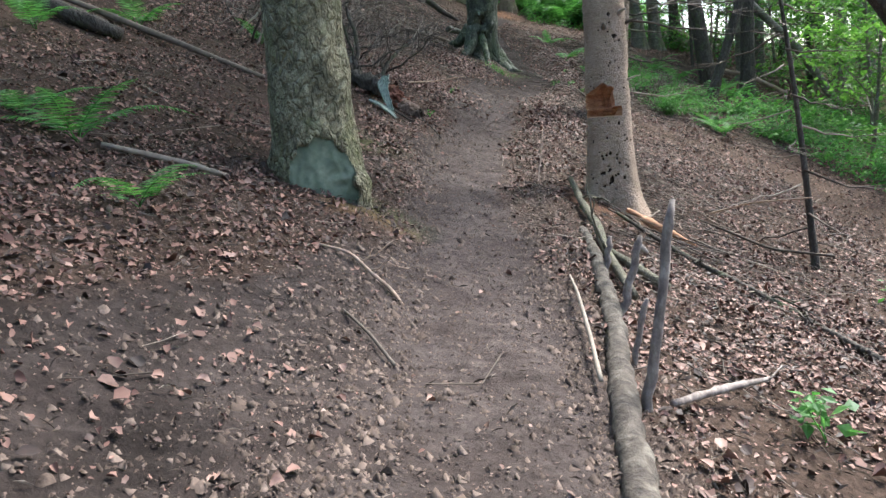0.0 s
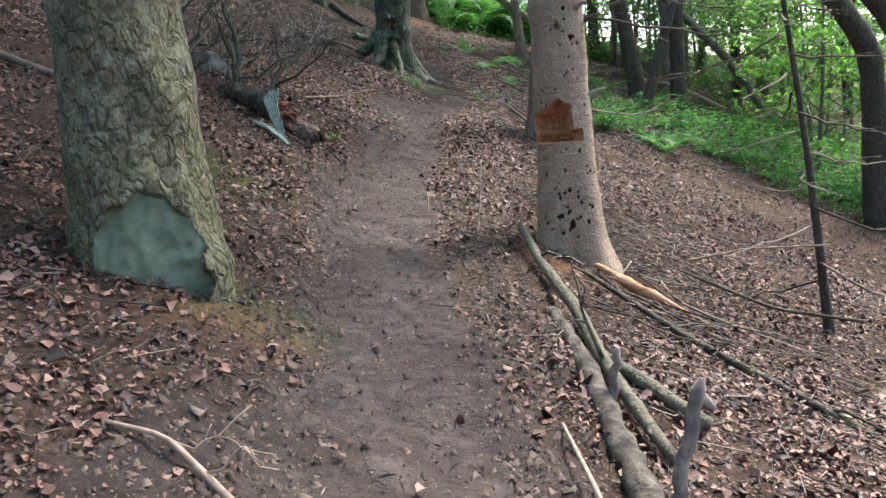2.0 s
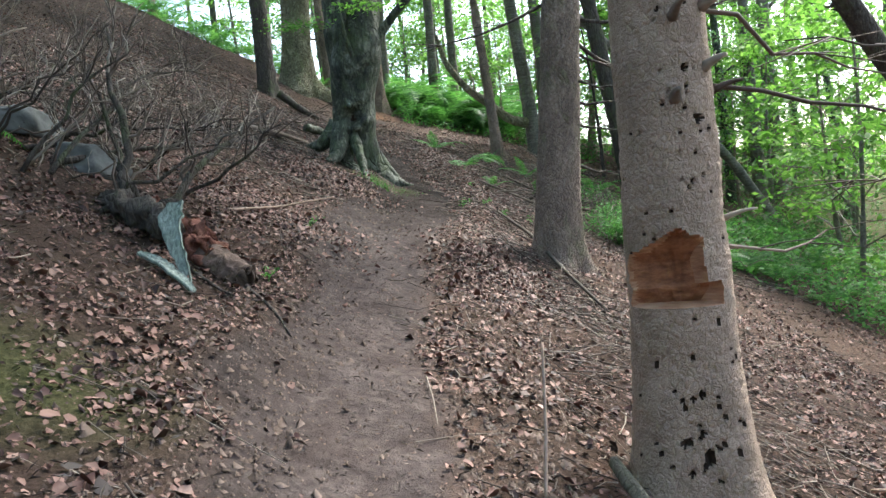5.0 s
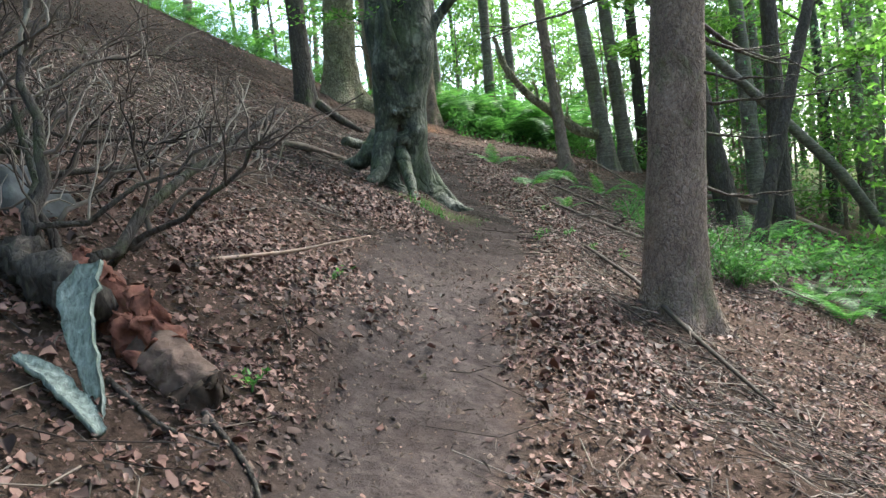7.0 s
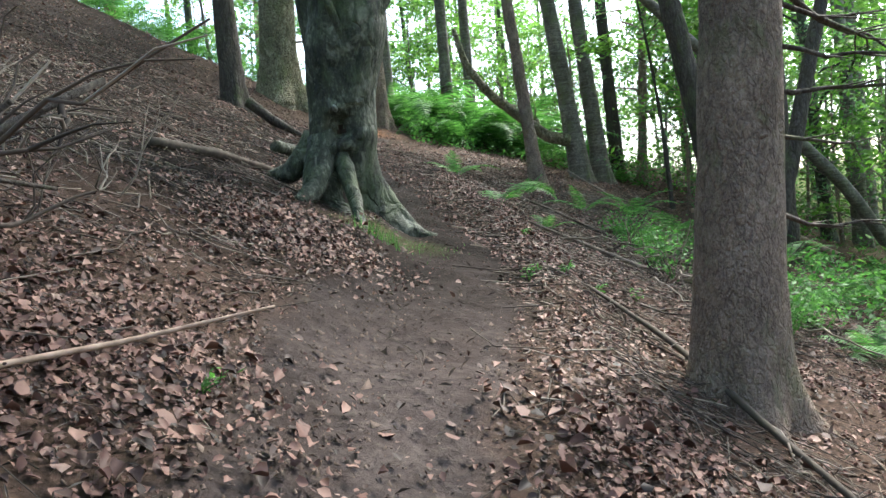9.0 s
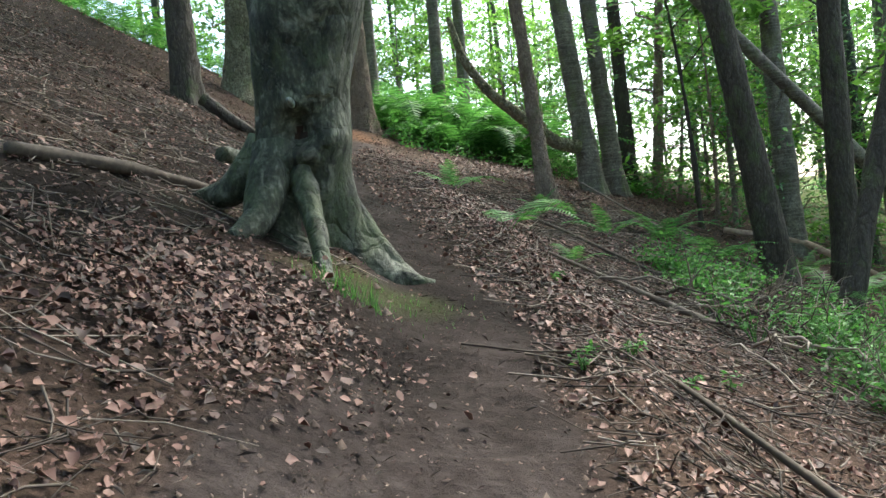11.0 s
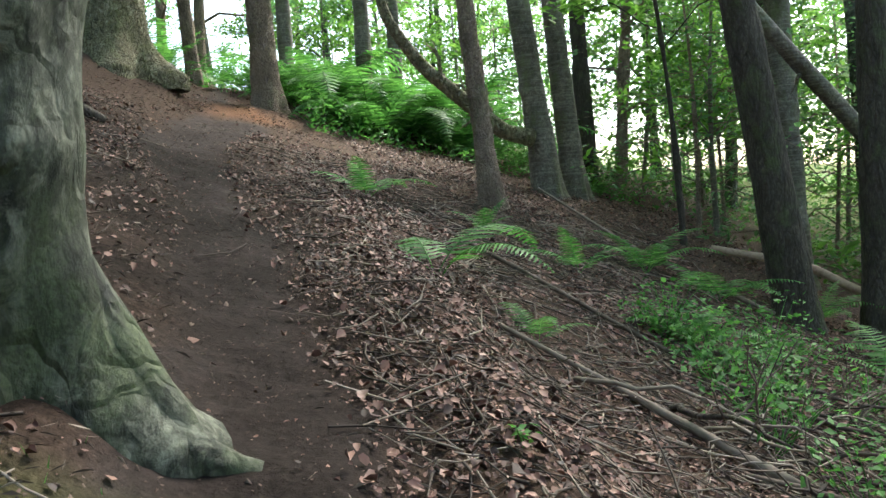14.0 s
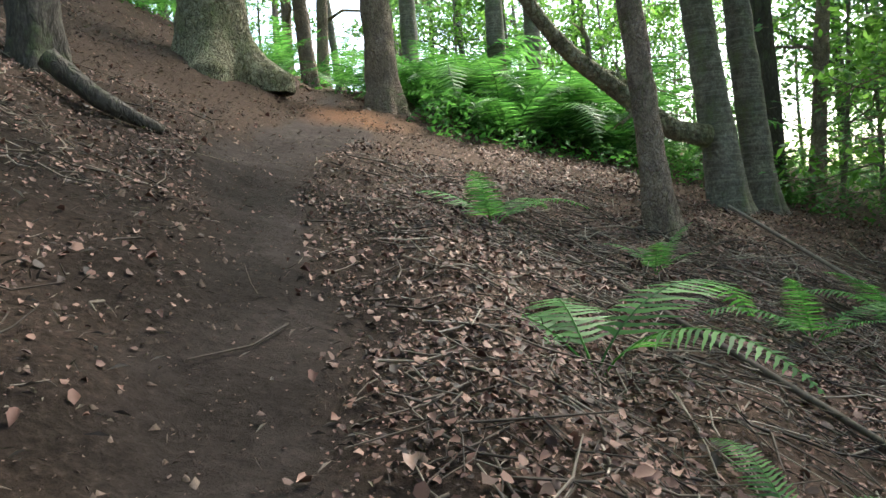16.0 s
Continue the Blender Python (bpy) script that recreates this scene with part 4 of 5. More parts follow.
# roots and sticks lying on the bare earth
STICK_PALE = plain_mat("peeled_stick", ((0.25, (0.14, 0.085, 0.06)), (0.5, (0.32, 0.22, 0.165)), (0.8, (0.5, 0.38, 0.3))), 18, (1, 1, 1), 0.8, 0.4, 0.005)
for pts, radii, mat, label in (
    ([(-0.92, 5.02, 0.03), (-0.72, 4.98, 0.05), (-0.58, 4.9, 0.03), (-0.46, 4.8, 0.04), (-0.38, 4.66, 0.02)], (0.008, 0.011, 0.014, 0.012, 0.01), STICK_PALE, "pale broken root lying on the trail"),
    ([(-0.66, 4.1, 0.02), (-0.5, 3.9, 0.03), (-0.37, 3.72, 0.02)], (0.006, 0.009, 0.01), DEADWOOD, "short brown stick lying on the trail"),
    ([(0.93, 8.95, 0.02), (1.0, 9.1, 0.3), (1.06, 9.25, 0.62)], (0.009, 0.009, 0.006), STICK_PALE, "pale thin stick standing in the leaves"),
    ([(0.3, 13.9, 0.4), (-0.25, 13.7, 0.12), (-0.7, 13.2, 0.06)], (0.006, 0.011, 0.013), STICK_PALE, "pale rod resting on the leaf heap"),
    ([(-2.6, 5.8, 0.04), (-2.0, 5.95, 0.05), (-1.75, 6.0, 0.03)], (0.02, 0.024, 0.02), DEADWOOD, "short brown branch lying in the leaves"),
    ([(-6.0, 10.9, 0.06), (-4.0, 10.6, 0.1), (-2.4, 10.4, 0.06)], (0.03, 0.045, 0.03), DEADWOOD, "long bare branch lying across the slope"),
    ([(-6.5, 9.9, 0.12), (-4.6, 9.9, 0.14), (-4.0, 9.9, 0.1)], (0.1, 0.11, 0.08), BARK_DARK, "dark fallen log on the upper slope"),
    ([(-0.9, 18.0, 0.06), (-0.4, 18.6, 0.08), (0.1, 19.3, 0.06)], (0.05, 0.055, 0.04), DEADWOOD, "rotting branch lying above the beech"),
    ([(-0.45, 25.0, 0.25), (0.0, 24.9, 0.12), (0.45, 25.0, 0.03)], (0.1, 0.085, 0.05), BARK_DARK, "dark surface root of the slim beech"),
    ([(0.1, 20.9, 0.1), (0.35, 21.2, 0.12), (0.62, 21.3, 0.02)], (0.09, 0.08, 0.04), BARK_BEECH, "dark mossy root end beside the trail"),
    ([(2.7, 16.7, 0.06), (2.85, 15.6, 0.1), (2.78, 14.2, 0.08), (2.9, 13.2, 0.05)], (0.014, 0.022, 0.02, 0.014), DEADWOOD, "long bare pole lying along the trail's edge"),
    ([(3.6, 23.8, 0.05), (4.0, 22.4, 0.06), (4.7, 20.9, 0.05)], (0.018, 0.022, 0.016), DEADWOOD, "long pale branch lying in the leaves"),
    ([(3.3, 20.6, 0.05), (3.9, 19.8, 0.05), (4.3, 19.1, 0.06)], (0.016, 0.026, 0.034), DEADWOOD, "forked grey branch lying below the trail"),
    ([(5.4, 25.0, 0.5), (6.3, 24.2, 0.12), (7.2, 23.0, 0.05)], (0.014, 0.022, 0.026), DEADWOOD, "pale branch leaning in the undergrowth"),
    ([(8.2, 25.6, 0.1), (9.3, 25.0, 0.3), (10.6, 24.4, 0.1)], (0.05, 0.06, 0.05), STICK_PALE, "pale fallen stem under the maples"),
    ([(3.0, 9.7, 0.05), (3.6, 9.0, 0.1), (4.0, 8.3, 0.3)], (0.012, 0.018, 0.014), DEADWOOD, "bare branch lying below the sapling"),
    ([(3.2, 9.9, 0.1), (3.5, 9.3, 0.55), (3.9, 8.6, 0.85)], (0.012, 0.011, 0.008), STICK_PALE, "pale arched rod leaning on the sapling"),
):
    pole("fallen_stick" if max(radii) < 0.03 else "fallen_log", label, on_ground(pts), radii, mat, "stick" if max(radii) < 0.03 else "log", 8, 0.18, 16, twigs=2 if len(pts) > 3 else 0, seed=len(label))



def stick_pile():
    """Thin broken sticks heaped at the spruce's foot."""
    root = thing("stick_pile", (2.3, 8.3, gz(2.3, 8.3)), "loose pile of thin broken sticks below the spruce", "sticks")
    o = np.array(root.location)
    r = np.random.default_rng(33)
    for k in range(46):
        x, y = r.normal(2.3, 0.38), r.normal(8.2, 0.5)
        a, ln = r.normal(-1.0, 0.85), r.uniform(0.3, 1.1)
        p = [(x + math.cos(a) * ln * u, y + math.sin(a) * ln * u) for u in (-0.5, -0.15, 0.2, 0.5)]
        h = r.uniform(0.01, 0.1)
        pts = np.array([(px_, py_, gz(px_, py_) + h + 0.04 * i * r.uniform(-0.2, 0.6)) for i, (px_, py_) in enumerate(p)]) - o
        b = Build()
        rad = r.uniform(0.003, 0.011)
        tube(b, smooth_line(pts, 8), np.linspace(rad, rad * 0.5, 8), 6, 0.15, k)
        part("stick", b.mesh("stick"), STICK_PALE if r.uniform() < 0.15 else TWIG, root)
    b = Build()
    pts = np.array(on_ground([(1.95, 8.95, 0.08), (2.2, 8.6, 0.07), (2.5, 8.25, 0.05)])) - o
    tube(b, smooth_line(pts, 12), np.interp(np.linspace(0, 1, 12), (0, 0.5, 1), (0.03, 0.05, 0.015)), 9, 0.4, 4)
    part("bark_slab", b.mesh("bark_slab"), RAW_WOOD, root, "torn slab of orange wood")


stick_pile()

# the long stem that leans across the dark maples
pole("fallen_tree", "long grey stem fallen against the maples", [(6.6, 24.0, 6.95), (8.0, 24.0, 5.55), (9.4, 24.0, 4.15), (10.6, 24.0, 2.9), (11.9, 24.0, gz(11.9, 24.0))], (0.09, 0.1, 0.11, 0.12, 0.13), BARK_BIRCH, "fallen tree", 12, 0.08, 24, twigs=4, seed=12)


def limb_of_cherry():
    pole("fallen_limb", "mossy curved limb arching out of the cherry clump", [(6.4, 27.6, 4.65), (5.9, 27.5, 4.75), (5.3, 27.4, 5.2), (4.6, 27.3, 5.75), (4.1, 27.2, 6.4), (3.9, 27.2, 7.2)], (0.14, 0.13, 0.12, 0.1, 0.085, 0.05), BARK_OLD, "limb", 12, 0.12, 26, twigs=5, seed=14)


limb_of_cherry()
pole("leaning_tree", "dark tree bent over towards the trail", [(8.75, 15.0, gz(8.75, 15.0) - 0.2), (8.75, 15.0, 0.9), (8.7, 15.0, 1.6), (8.65, 15.0, 2.4), (8.25, 15.0, 3.0), (7.6, 15.0, 3.8), (6.9, 15.0, 4.9), (6.4, 15.0, 6.4), (6.2, 15.0, 8.0)], (0.24, 0.22, 0.2, 0.19, 0.18, 0.16, 0.14, 0.1, 0.04), BARK_DARK, "tree", 16, 0.12, 36, twigs=7, seed=22)
pole("leaning_tree", "dark mossy tree leaning steeply over the slope", [(10.9, 14.2, gz(10.9, 14.2) - 0.2), (9.7, 14.1, 0.9), (8.75, 14.0, 2.2), (8.0, 14.0, 3.2), (7.3, 14.0, 4.3), (6.6, 14.0, 5.8), (6.2, 14.0, 8.0)], (0.24, 0.22, 0.2, 0.18, 0.17, 0.13, 0.05), BARK_DARK, "tree", 16, 0.12, 34, twigs=7, seed=23)


# ---------- the rotten stump and the brushwood ----------
def slab(b, pts, widths, thick, side, seed, cols=7, n=30):
    """A weathered splinter of wood: a flat strip with frayed edges and a pitted face."""
    q = smooth_line(pts, n)
    w = np.interp(np.linspace(0, 1, n), np.linspace(0, 1, len(widths)), widths)
    side = unit(side)
    face = unit(np.cross(side, unit(q[-1] - q[0])))
    u = np.linspace(-0.5, 0.5, cols)
    front = q[:, None] + side * (u[None, :] * w[:, None])[..., None]
    front = front.reshape(-1, 3)
    fray = np.repeat(w, cols) * 0.14 * vnoise(front / 0.045, seed) * np.abs(np.tile(u, n)) * 2
    front = front + side * fray[:, None] + face * (0.4 * thick * vnoise(front / 0.03, seed + 1) + thick * (0.5 - 2 * np.tile(u, n) ** 2))[:, None]
    back = front - face * thick
    m = n * cols
    f = []
    for i in range(n - 1):
        for k in range(cols - 1):
            a = i * cols + k
            f += [(a, a + 1, a + cols + 1, a + cols), (m + a, m + a + cols, m + a + cols + 1, m + a + 1)]
        for k in (0, cols - 1):
            a = i * cols + k
            f.append((a, a + cols, m + a + cols, m + a))
    for i in (0, n - 1):
        f += [(i * cols + k, i * cols + k + 1, m + i * cols + k + 1, m + i * cols + k) for k in range(cols - 1)]
    return b.add(np.concatenate([front, back]), f)


def rotten_stump():
    o = np.array([-0.8, 11.9, gz(-0.8, 11.9)])
    root = thing("rotten_stump", tuple(o), "rotten red log with a silvery root spur, beside the trail", "stump")

    def worn(v, fine, coarse):
        return v + np.stack([vnoise(v / 0.035, 61), vnoise(v / 0.035, 62), vnoise(v / 0.04, 63)], 1) * fine + np.stack([vnoise(v / 0.13, 64), vnoise(v / 0.13, 65), vnoise(v / 0.13, 66)], 1) * coarse

    line = smooth_line(on_ground([(-1.25, 12.4, 0.1), (-0.92, 12.05, 0.11), (-0.66, 11.78, 0.08), (-0.44, 11.52, 0.03)]), 90) - o
    for lo, hi, mat, name, label, rad, fine, coarse in (
        (0, 56, RED_ROT, "torn_heart", "crumbling rust-red rotten heartwood", (0.11, 0.13, 0.1), 0.05, 0.06),
        (46, 84, ROT_BARK, "rotten_log", "brown rotten log with a worn flank", (0.1, 0.125, 0.1), 0.015, 0.04),
        # solid end piece, its black tone standing in for shade inside a hollow
        (78, 90, HOLE_SHADE, "hollow_end", "broken end painted black for the shade of a hollow", (0.085, 0.09, 0.07), 0.05, 0.03),
    ):
        b = Build()
        q = line[lo:hi]
        tube(b, q, np.interp(np.linspace(0, 1, len(q)), (0, 0.5, 1), rad), 40, 0.2, 5)
        b.v[0] = worn(b.v[0], fine, coarse)
        part(name, b.mesh(name), mat, root, label)
    b = Build()
    slab(b, np.array([(-0.9, 11.66, 2.36), (-0.95, 11.6, 2.24), (-0.92, 11.5, 2.06), (-0.86, 11.42, 1.9), (-0.82, 11.34, 1.73)]) - o, (0.11, 0.17, 0.11, 0.08, 0.05), 0.03, (1, -0.15, 0.12), 8)
    part("root_spur", b.mesh("root_spur"), GREY_WOOD, root, "silver-grey weathered root spur")
    b = Build()
    slab(b, np.array(on_ground([(-1.16, 11.44, 0.05), (-1.0, 11.36, 0.06), (-0.86, 11.26, 0.05), (-0.78, 11.2, 0.02)])) - o, (0.03, 0.1, 0.09, 0.05), 0.025, (0.5, 0.85, 0.1), 15)
    part("root_chip", b.mesh("root_chip"), GREY_WOOD, root)
    b = Build()
    tube(b, smooth_line([(-1.55, 12.5, 2.4), (-1.4, 12.25, 2.38), (-1.2, 12.02, 2.3), (-1.0, 11.85, 2.2)], 30) - o, np.linspace(0.13, 0.1, 30), 24, 0.35, 11)
    b.v[0] = worn(b.v[0], 0.03, 0.06)
    part("root_plate", b.mesh("root_plate"), BARK_DARK, root)
    for pts in ([(-0.85, 11.55, 0.02), (-0.6, 11.35, 0.03), (-0.35, 11.25, 0.01)], [(-0.45, 11.45, 0.03), (-0.25, 11.2, 0.02), (-0.15, 10.9, 0.01)]):
        b = Build()
        tube(b, smooth_line(on_ground(pts), 12) - o, np.linspace(0.016, 0.006, 12), 8, 0.3, 3)
        part("thin_root", b.mesh("thin_root"), BARK_DARK, root)


ROT_BARK = plain_mat("brown_rotten_wood", ((0.25, (0.03, 0.022, 0.018)), (0.5, (0.11, 0.07, 0.054)), (0.78, (0.22, 0.15, 0.115))), 11, (1, 1, 1), 0.9, 0.9, 0.03)
rotten_stump()


def boulder(x, y, sx, sy, sz, seed):
    bm = bmesh.new()
    bmesh.ops.create_icosphere(bm, subdivisions=4, radius=1)
    r = random.Random(int(seed * 10))
    facets = [Vector((r.uniform(-1, 1), r.uniform(-1, 1), r.uniform(-0.2, 1))).normalized() for _ in range(9)]
    for v in bm.verts:
        for q in facets:
            over = v.co.dot(q) - 0.72
            if over > 0:
                v.co -= q * over
        k = 1 + 0.18 * noise.noise(v.co * 1.3 + Vector((seed, 0, 0))) + 0.07 * noise.noise(v.co * 5)
        v.co = Vector((v.co.x * sx * k, v.co.y * sy * k, max(v.co.z, -0.6) * sz * k))
    me = bpy.data.meshes.new("boulder")
    bm.to_mesh(me)
    bm.free()
    me.shade_smooth()
    ob = part("boulder", me, STONE, None)
    ob.location, ob.rotation_euler = (x, y, gz(x, y) + sz * 0.25), (0.1, 0.15, seed)
    tagged(ob, "grey boulder half sunk under the brushwood", "rock", "boulders")


boulder(-1.9, 13.25, 0.42, 0.26, 0.2, 0.4)
boulder(-2.55, 13.6, 0.5, 0.24, 0.2, 1.1)


def brush_branch(root, rng, a, c, r, sag, twigs, up):
    """One dead branch with a spray of twigs, part of a heap."""
    o = np.array(root.location)
    pts = bent(a, c, sag, 9, 0.03, rng.integers(9999)) - o
    b = Build()
    tube(b, pts, np.linspace(r, r * 0.3, 9), 8, 0.15)
    ob = part("branch", b.mesh("branch"), TWIG if r < 0.022 else BARK_DARK, root)
    t = Build()
    d = unit(np.subtract(c, a))
    for k in range(twigs):
        i = rng.integers(2, 9)
        ln = rng.uniform(0.2, 0.65)
        e = unit(d * 0.6 + rng.normal(0, 0.55, 3) + [0, 0, up])
        p = bent(pts[i], pts[i] + e * ln, rng.uniform(-0.08, 0.05), 6, 0.02, rng.integers(9999))
        tube(t, p, np.linspace(max(r * 0.36, 0.006), 0.003, 6), 5, caps=False)
        for j in range(2):
            e2 = unit(e + rng.normal(0, 0.5, 3) + [0, 0, 0.3])
            tube(t, bent(p[2 + j], p[2 + j] + e2 * ln * 0.5, 0.02, 4, 0.015, j), np.linspace(max(r * 0.2, 0.004), 0.002, 4), 4, caps=False)
    part("twig_spray", t.mesh("twig_spray"), DEADWOOD if rng.uniform() < 0.55 else TWIG, ob)["kind"] = "stuff"


def brushwood():
    """A heap of dead branches, each with its twigs."""
    root = thing("brushwood_heap", (-1.9, 13.0, gz(-1.9, 13.0)), "heap of bare dead branches beside the stump", "brushwood")
    rng = np.random.default_rng(17)
    for a, c, r, sag, twigs, up in (
        ((-1.15, 12.3, 2.38), (-0.2, 13.5, 3.3), 0.04, 0.02, 4, 0.4),
        ((-1.35, 12.3, 2.35), (-1.5, 12.8, 3.9), 0.045, 0.05, 7, 0.4),
        ((-1.3, 12.4, 2.35), (-1.75, 12.9, 3.7), 0.03, 0.02, 8, 0.5),
        ((-2.1, 12.9, 2.85), (-0.6, 14.2, 3.0), 0.03, 0.06, 7, 0.5),
        ((-2.6, 13.2, 3.0), (-1.0, 13.3, 3.1), 0.03, 0.1, 8, 0.5),
        ((-1.9, 12.2, 2.7), (-1.2, 13.4, 3.7), 0.024, 0.1, 8, 0.4),
    ):
        brush_branch(root, rng, a, c, r, sag, twigs, up)
    for k in range(44):
        x, y = rng.uniform(-3.6, -1.1), rng.uniform(12.2, 14.2)
        z = gz(x, y)
        a = rng.normal(0.9, 1.0)
        ln = rng.uniform(0.8, 1.8)
        brush_branch(root, rng, (x, y, z + 0.02), (x + math.cos(a) * ln * 0.7, y + math.sin(a) * ln * 0.6, z + rng.uniform(0.1, 1.1)), rng.uniform(0.008, 0.024), rng.uniform(0, 0.15), 6, 0.5)


def slope_brush():
    """Dead branches thrown down among the brambles."""
    root = thing("brushwood_heap", (4.9, 19.3, gz(4.9, 19.3)), "tangle of dead branches lying among the brambles", "brushwood")
    rng = np.random.default_rng(27)
    for k in range(26):
        x, y = rng.normal(4.7, 0.45), rng.uniform(17.8, 20.6)
        z = gz(x, y)
        a, ln = rng.normal(-1.0, 0.9), rng.uniform(0.6, 1.5)
        e = (x + math.cos(a) * ln, y + math.sin(a) * ln)
        brush_branch(root, rng, (x, y, z + 0.03), (*e, gz(*e) + rng.uniform(0.03, 0.45)), rng.uniform(0.007, 0.024), rng.uniform(0, 0.08), 4, 0.3)


brushwood()
slope_brush()

# side twigs of the sapling
dead_branches(sapling, [(0.35 + 0.17 * k, (k * 137) % 360, 0.55 + 0.25 * ((k * 7) % 3), 0.035) for k in range(22)], TWIG, 8, 1.2, 0.012, (-0.13, 0.02))


# ---------- ferns and small plants ----------
def frond_mesh(length, pairs, arch, width, seed):
    """One fern frond along +y: a bowed midrib with tapering toothed leaflets."""
    rng = np.random.default_rng(seed)
    b = Build()
    s = np.linspace(0, 1, 12)
    ang0, ang1 = radians(62), radians(62 - arch)
    ang = ang0 + (ang1 - ang0) * s
    step = length / 11
    yz = np.zeros((12, 2))
    for i in range(1, 12):
        yz[i] = yz[i - 1] + step * np.array([math.cos(ang[i]), math.sin(ang[i])])
    rib = np.stack([0.02 * np.sin(s * 4 + seed), yz[:, 0], yz[:, 1]], 1) * [length, 1, 1]
    tube(b, rib, np.linspace(0.0045, 0.0012, 12), 4, caps=False)
    for k in range(pairs):
        u = 0.16 + 0.82 * k / (pairs - 1)
        p = np.array([np.interp(u, s, rib[:, j]) for j in range(3)])
        t = unit([0, math.cos(np.interp(u, s, ang)), math.sin(np.interp(u, s, ang))])
        nrm = np.array([0, -t[2], t[1]])
        w = width * math.sin(math.pi * min(1, 0.18 + 0.82 * u) ** 0.8) ** 0.9 + 0.008
        for sg in (-1, 1):
            d = unit(np.array([sg, 0, 0]) + 0.32 * t + nrm * rng.uniform(-0.28, 0.0))
            e = np.cross(nrm, d)
            e = unit(e)
            h = 0.42 * length * 0.82 / pairs * rng.uniform(0.9, 1.15)
            m = 4
            top = [p + d * w * (j / m) + e * h * (1 - 0.75 * j / m) * (1.0 if j % 2 == 0 else 0.55) - nrm * 0.12 * w * (j / m) ** 2 for j in range(m)]
            bot = [p + d * w * (j / m) - e * h * (1 - 0.75 * j / m) * (1.0 if j % 2 else 0.6) - nrm * 0.12 * w * (j / m) ** 2 for j in range(m)]
            tip = p + d * w - nrm * 0.12 * w
            v = top + bot + [tip]
            f = [(j, j + 1, m + j + 1, m + j) for j in range(m - 1)] + [(m - 1, 2 * m, 2 * m - 1)]
            b.add(v, f)
    return b.mesh("frond", False)


FRONDS = [frond_mesh(0.62 + 0.08 * k, 22 + k, 55 + 12 * k, 0.12 + 0.012 * k, k + 1) for k in range(5)]


def fern(x, y, size, n, label, group, seed, headings=()):
    root = thing("fern", (x, y, gz(x, y)), label, "fern", group)
    rng = np.random.default_rng(seed)
    for k in range(n):
        ob = part("frond", FRONDS[rng.integers(0, 5)], FERN, root)
        a = radians(headings[k]) if headings else 2 * math.pi * k / n + rng.uniform(-0.4, 0.4)
        s = size * rng.uniform(0.75, 1.15)
        ob.matrix_local = Matrix.LocRotScale(Vector((0, 0, 0)), Euler((radians(rng.uniform(-14, 16)), 0, a)), Vector((s, s, s)))
    return root


G1, G2, G3 = "ferns above the trail", "ferns below the trail", "bracken at the bend"
for k, (x, y, s, n) in enumerate(((-2.75, 5.75, 1.1, 6), (-1.95, 4.75, 0.85, 5), (-4.17, 11.0, 1.15, 6), (-3.2, 5.9, 0.95, 5), (-2.9, 12.6, 0.8, 5), (-4.6, 9.0, 1.0, 5))):
    fern(x, y, s, n, "green fern with arching fronds in the brown leaves", G1, 30 + k)
for k, (x, y, s, n) in enumerate(((3.6, 20.7, 0.7, 4), (6.1, 23.7, 1.4, 7), (4.9, 22.8, 1.0, 5), (8.2, 29.0, 0.9, 6), (4.3, 23.9, 0.8, 5), (5.2, 21.3, 0.9, 5))):
    fern(x, y, s, n, "tall green fern rising from the leaf litter", G2, 50 + k)
fern(3.15, 24.35, 1.35, 5, "tall green fern with upright fronds over dead brown stalks", G2, 81, (15, 60, -40, -80, 160))
fern(3.2, 21.65, 1.45, 4, "sprawling green fern with three long arching fronds", G2, 82, (2, -55, -140, 35))
rng = np.random.default_rng(61)
for k in range(46):
    x, y = rng.uniform(5.6, 11.5), rng.uniform(16.5, 23.5)
    if abs(x - 7.55) < 0.4 and abs(y - 23) < 0.5:
        continue
    fern(x, y, rng.uniform(0.75, 1.3), int(rng.integers(5, 8)), "bright green fern in the undergrowth below the trail", G2, 100 + k)
for k in range(52):
    x, y = rng.uniform(3.4, 8.2), rng.uniform(29.8, 37)
    fern(x, y, rng.uniform(2.2, 3.2), int(rng.integers(6, 9)), "tall bright bracken beyond the bend", G3, 200 + k)
for k in range(40):
    x, y = rng.uniform(-7, 3.4), rng.uniform(31.5, 38)
    fern(x, y, rng.uniform(1.3, 2.2), 6, "tall bright bracken beyond the bend", G3, 260 + k)


def leafy_plant(name, label, x, y, height, leaves, size, spread, group, seed, material=None):
    root = thing(name, (x, y, gz(x, y)), label, "plant", group)
    r = np.random.default_rng(seed)
    tips = []
    for k in range(max(3, leaves // 14)):
        a, ln = r.uniform(0, 6.28), height * r.uniform(0.6, 1.1)
        e = np.array([math.cos(a) * spread * r.uniform(0.2, 1), math.sin(a) * spread * r.uniform(0.2, 1), ln])
        b = Build()
        p = bent((0, 0, -0.02), e, 0.02, 5, 0.01, seed + k)
        tube(b, p, np.linspace(0.005, 0.002, 5), 4, caps=False)
        part("stalk", b.mesh("stalk"), material or FERN, root)
        tips.append(p[2:])
    t = np.concatenate(tips)
    c = Build()
    leaf_cards(c, t[r.integers(0, len(t), leaves)] + r.normal(0, 0.3 * spread, (leaves, 3)) * [1, 1, 0.35], 0.4, size, r, 0.6)
    ob = part("leaves", c.mesh("leaves", False), material or FERN, root)
    ob["kind"] = "stuff"
    return root


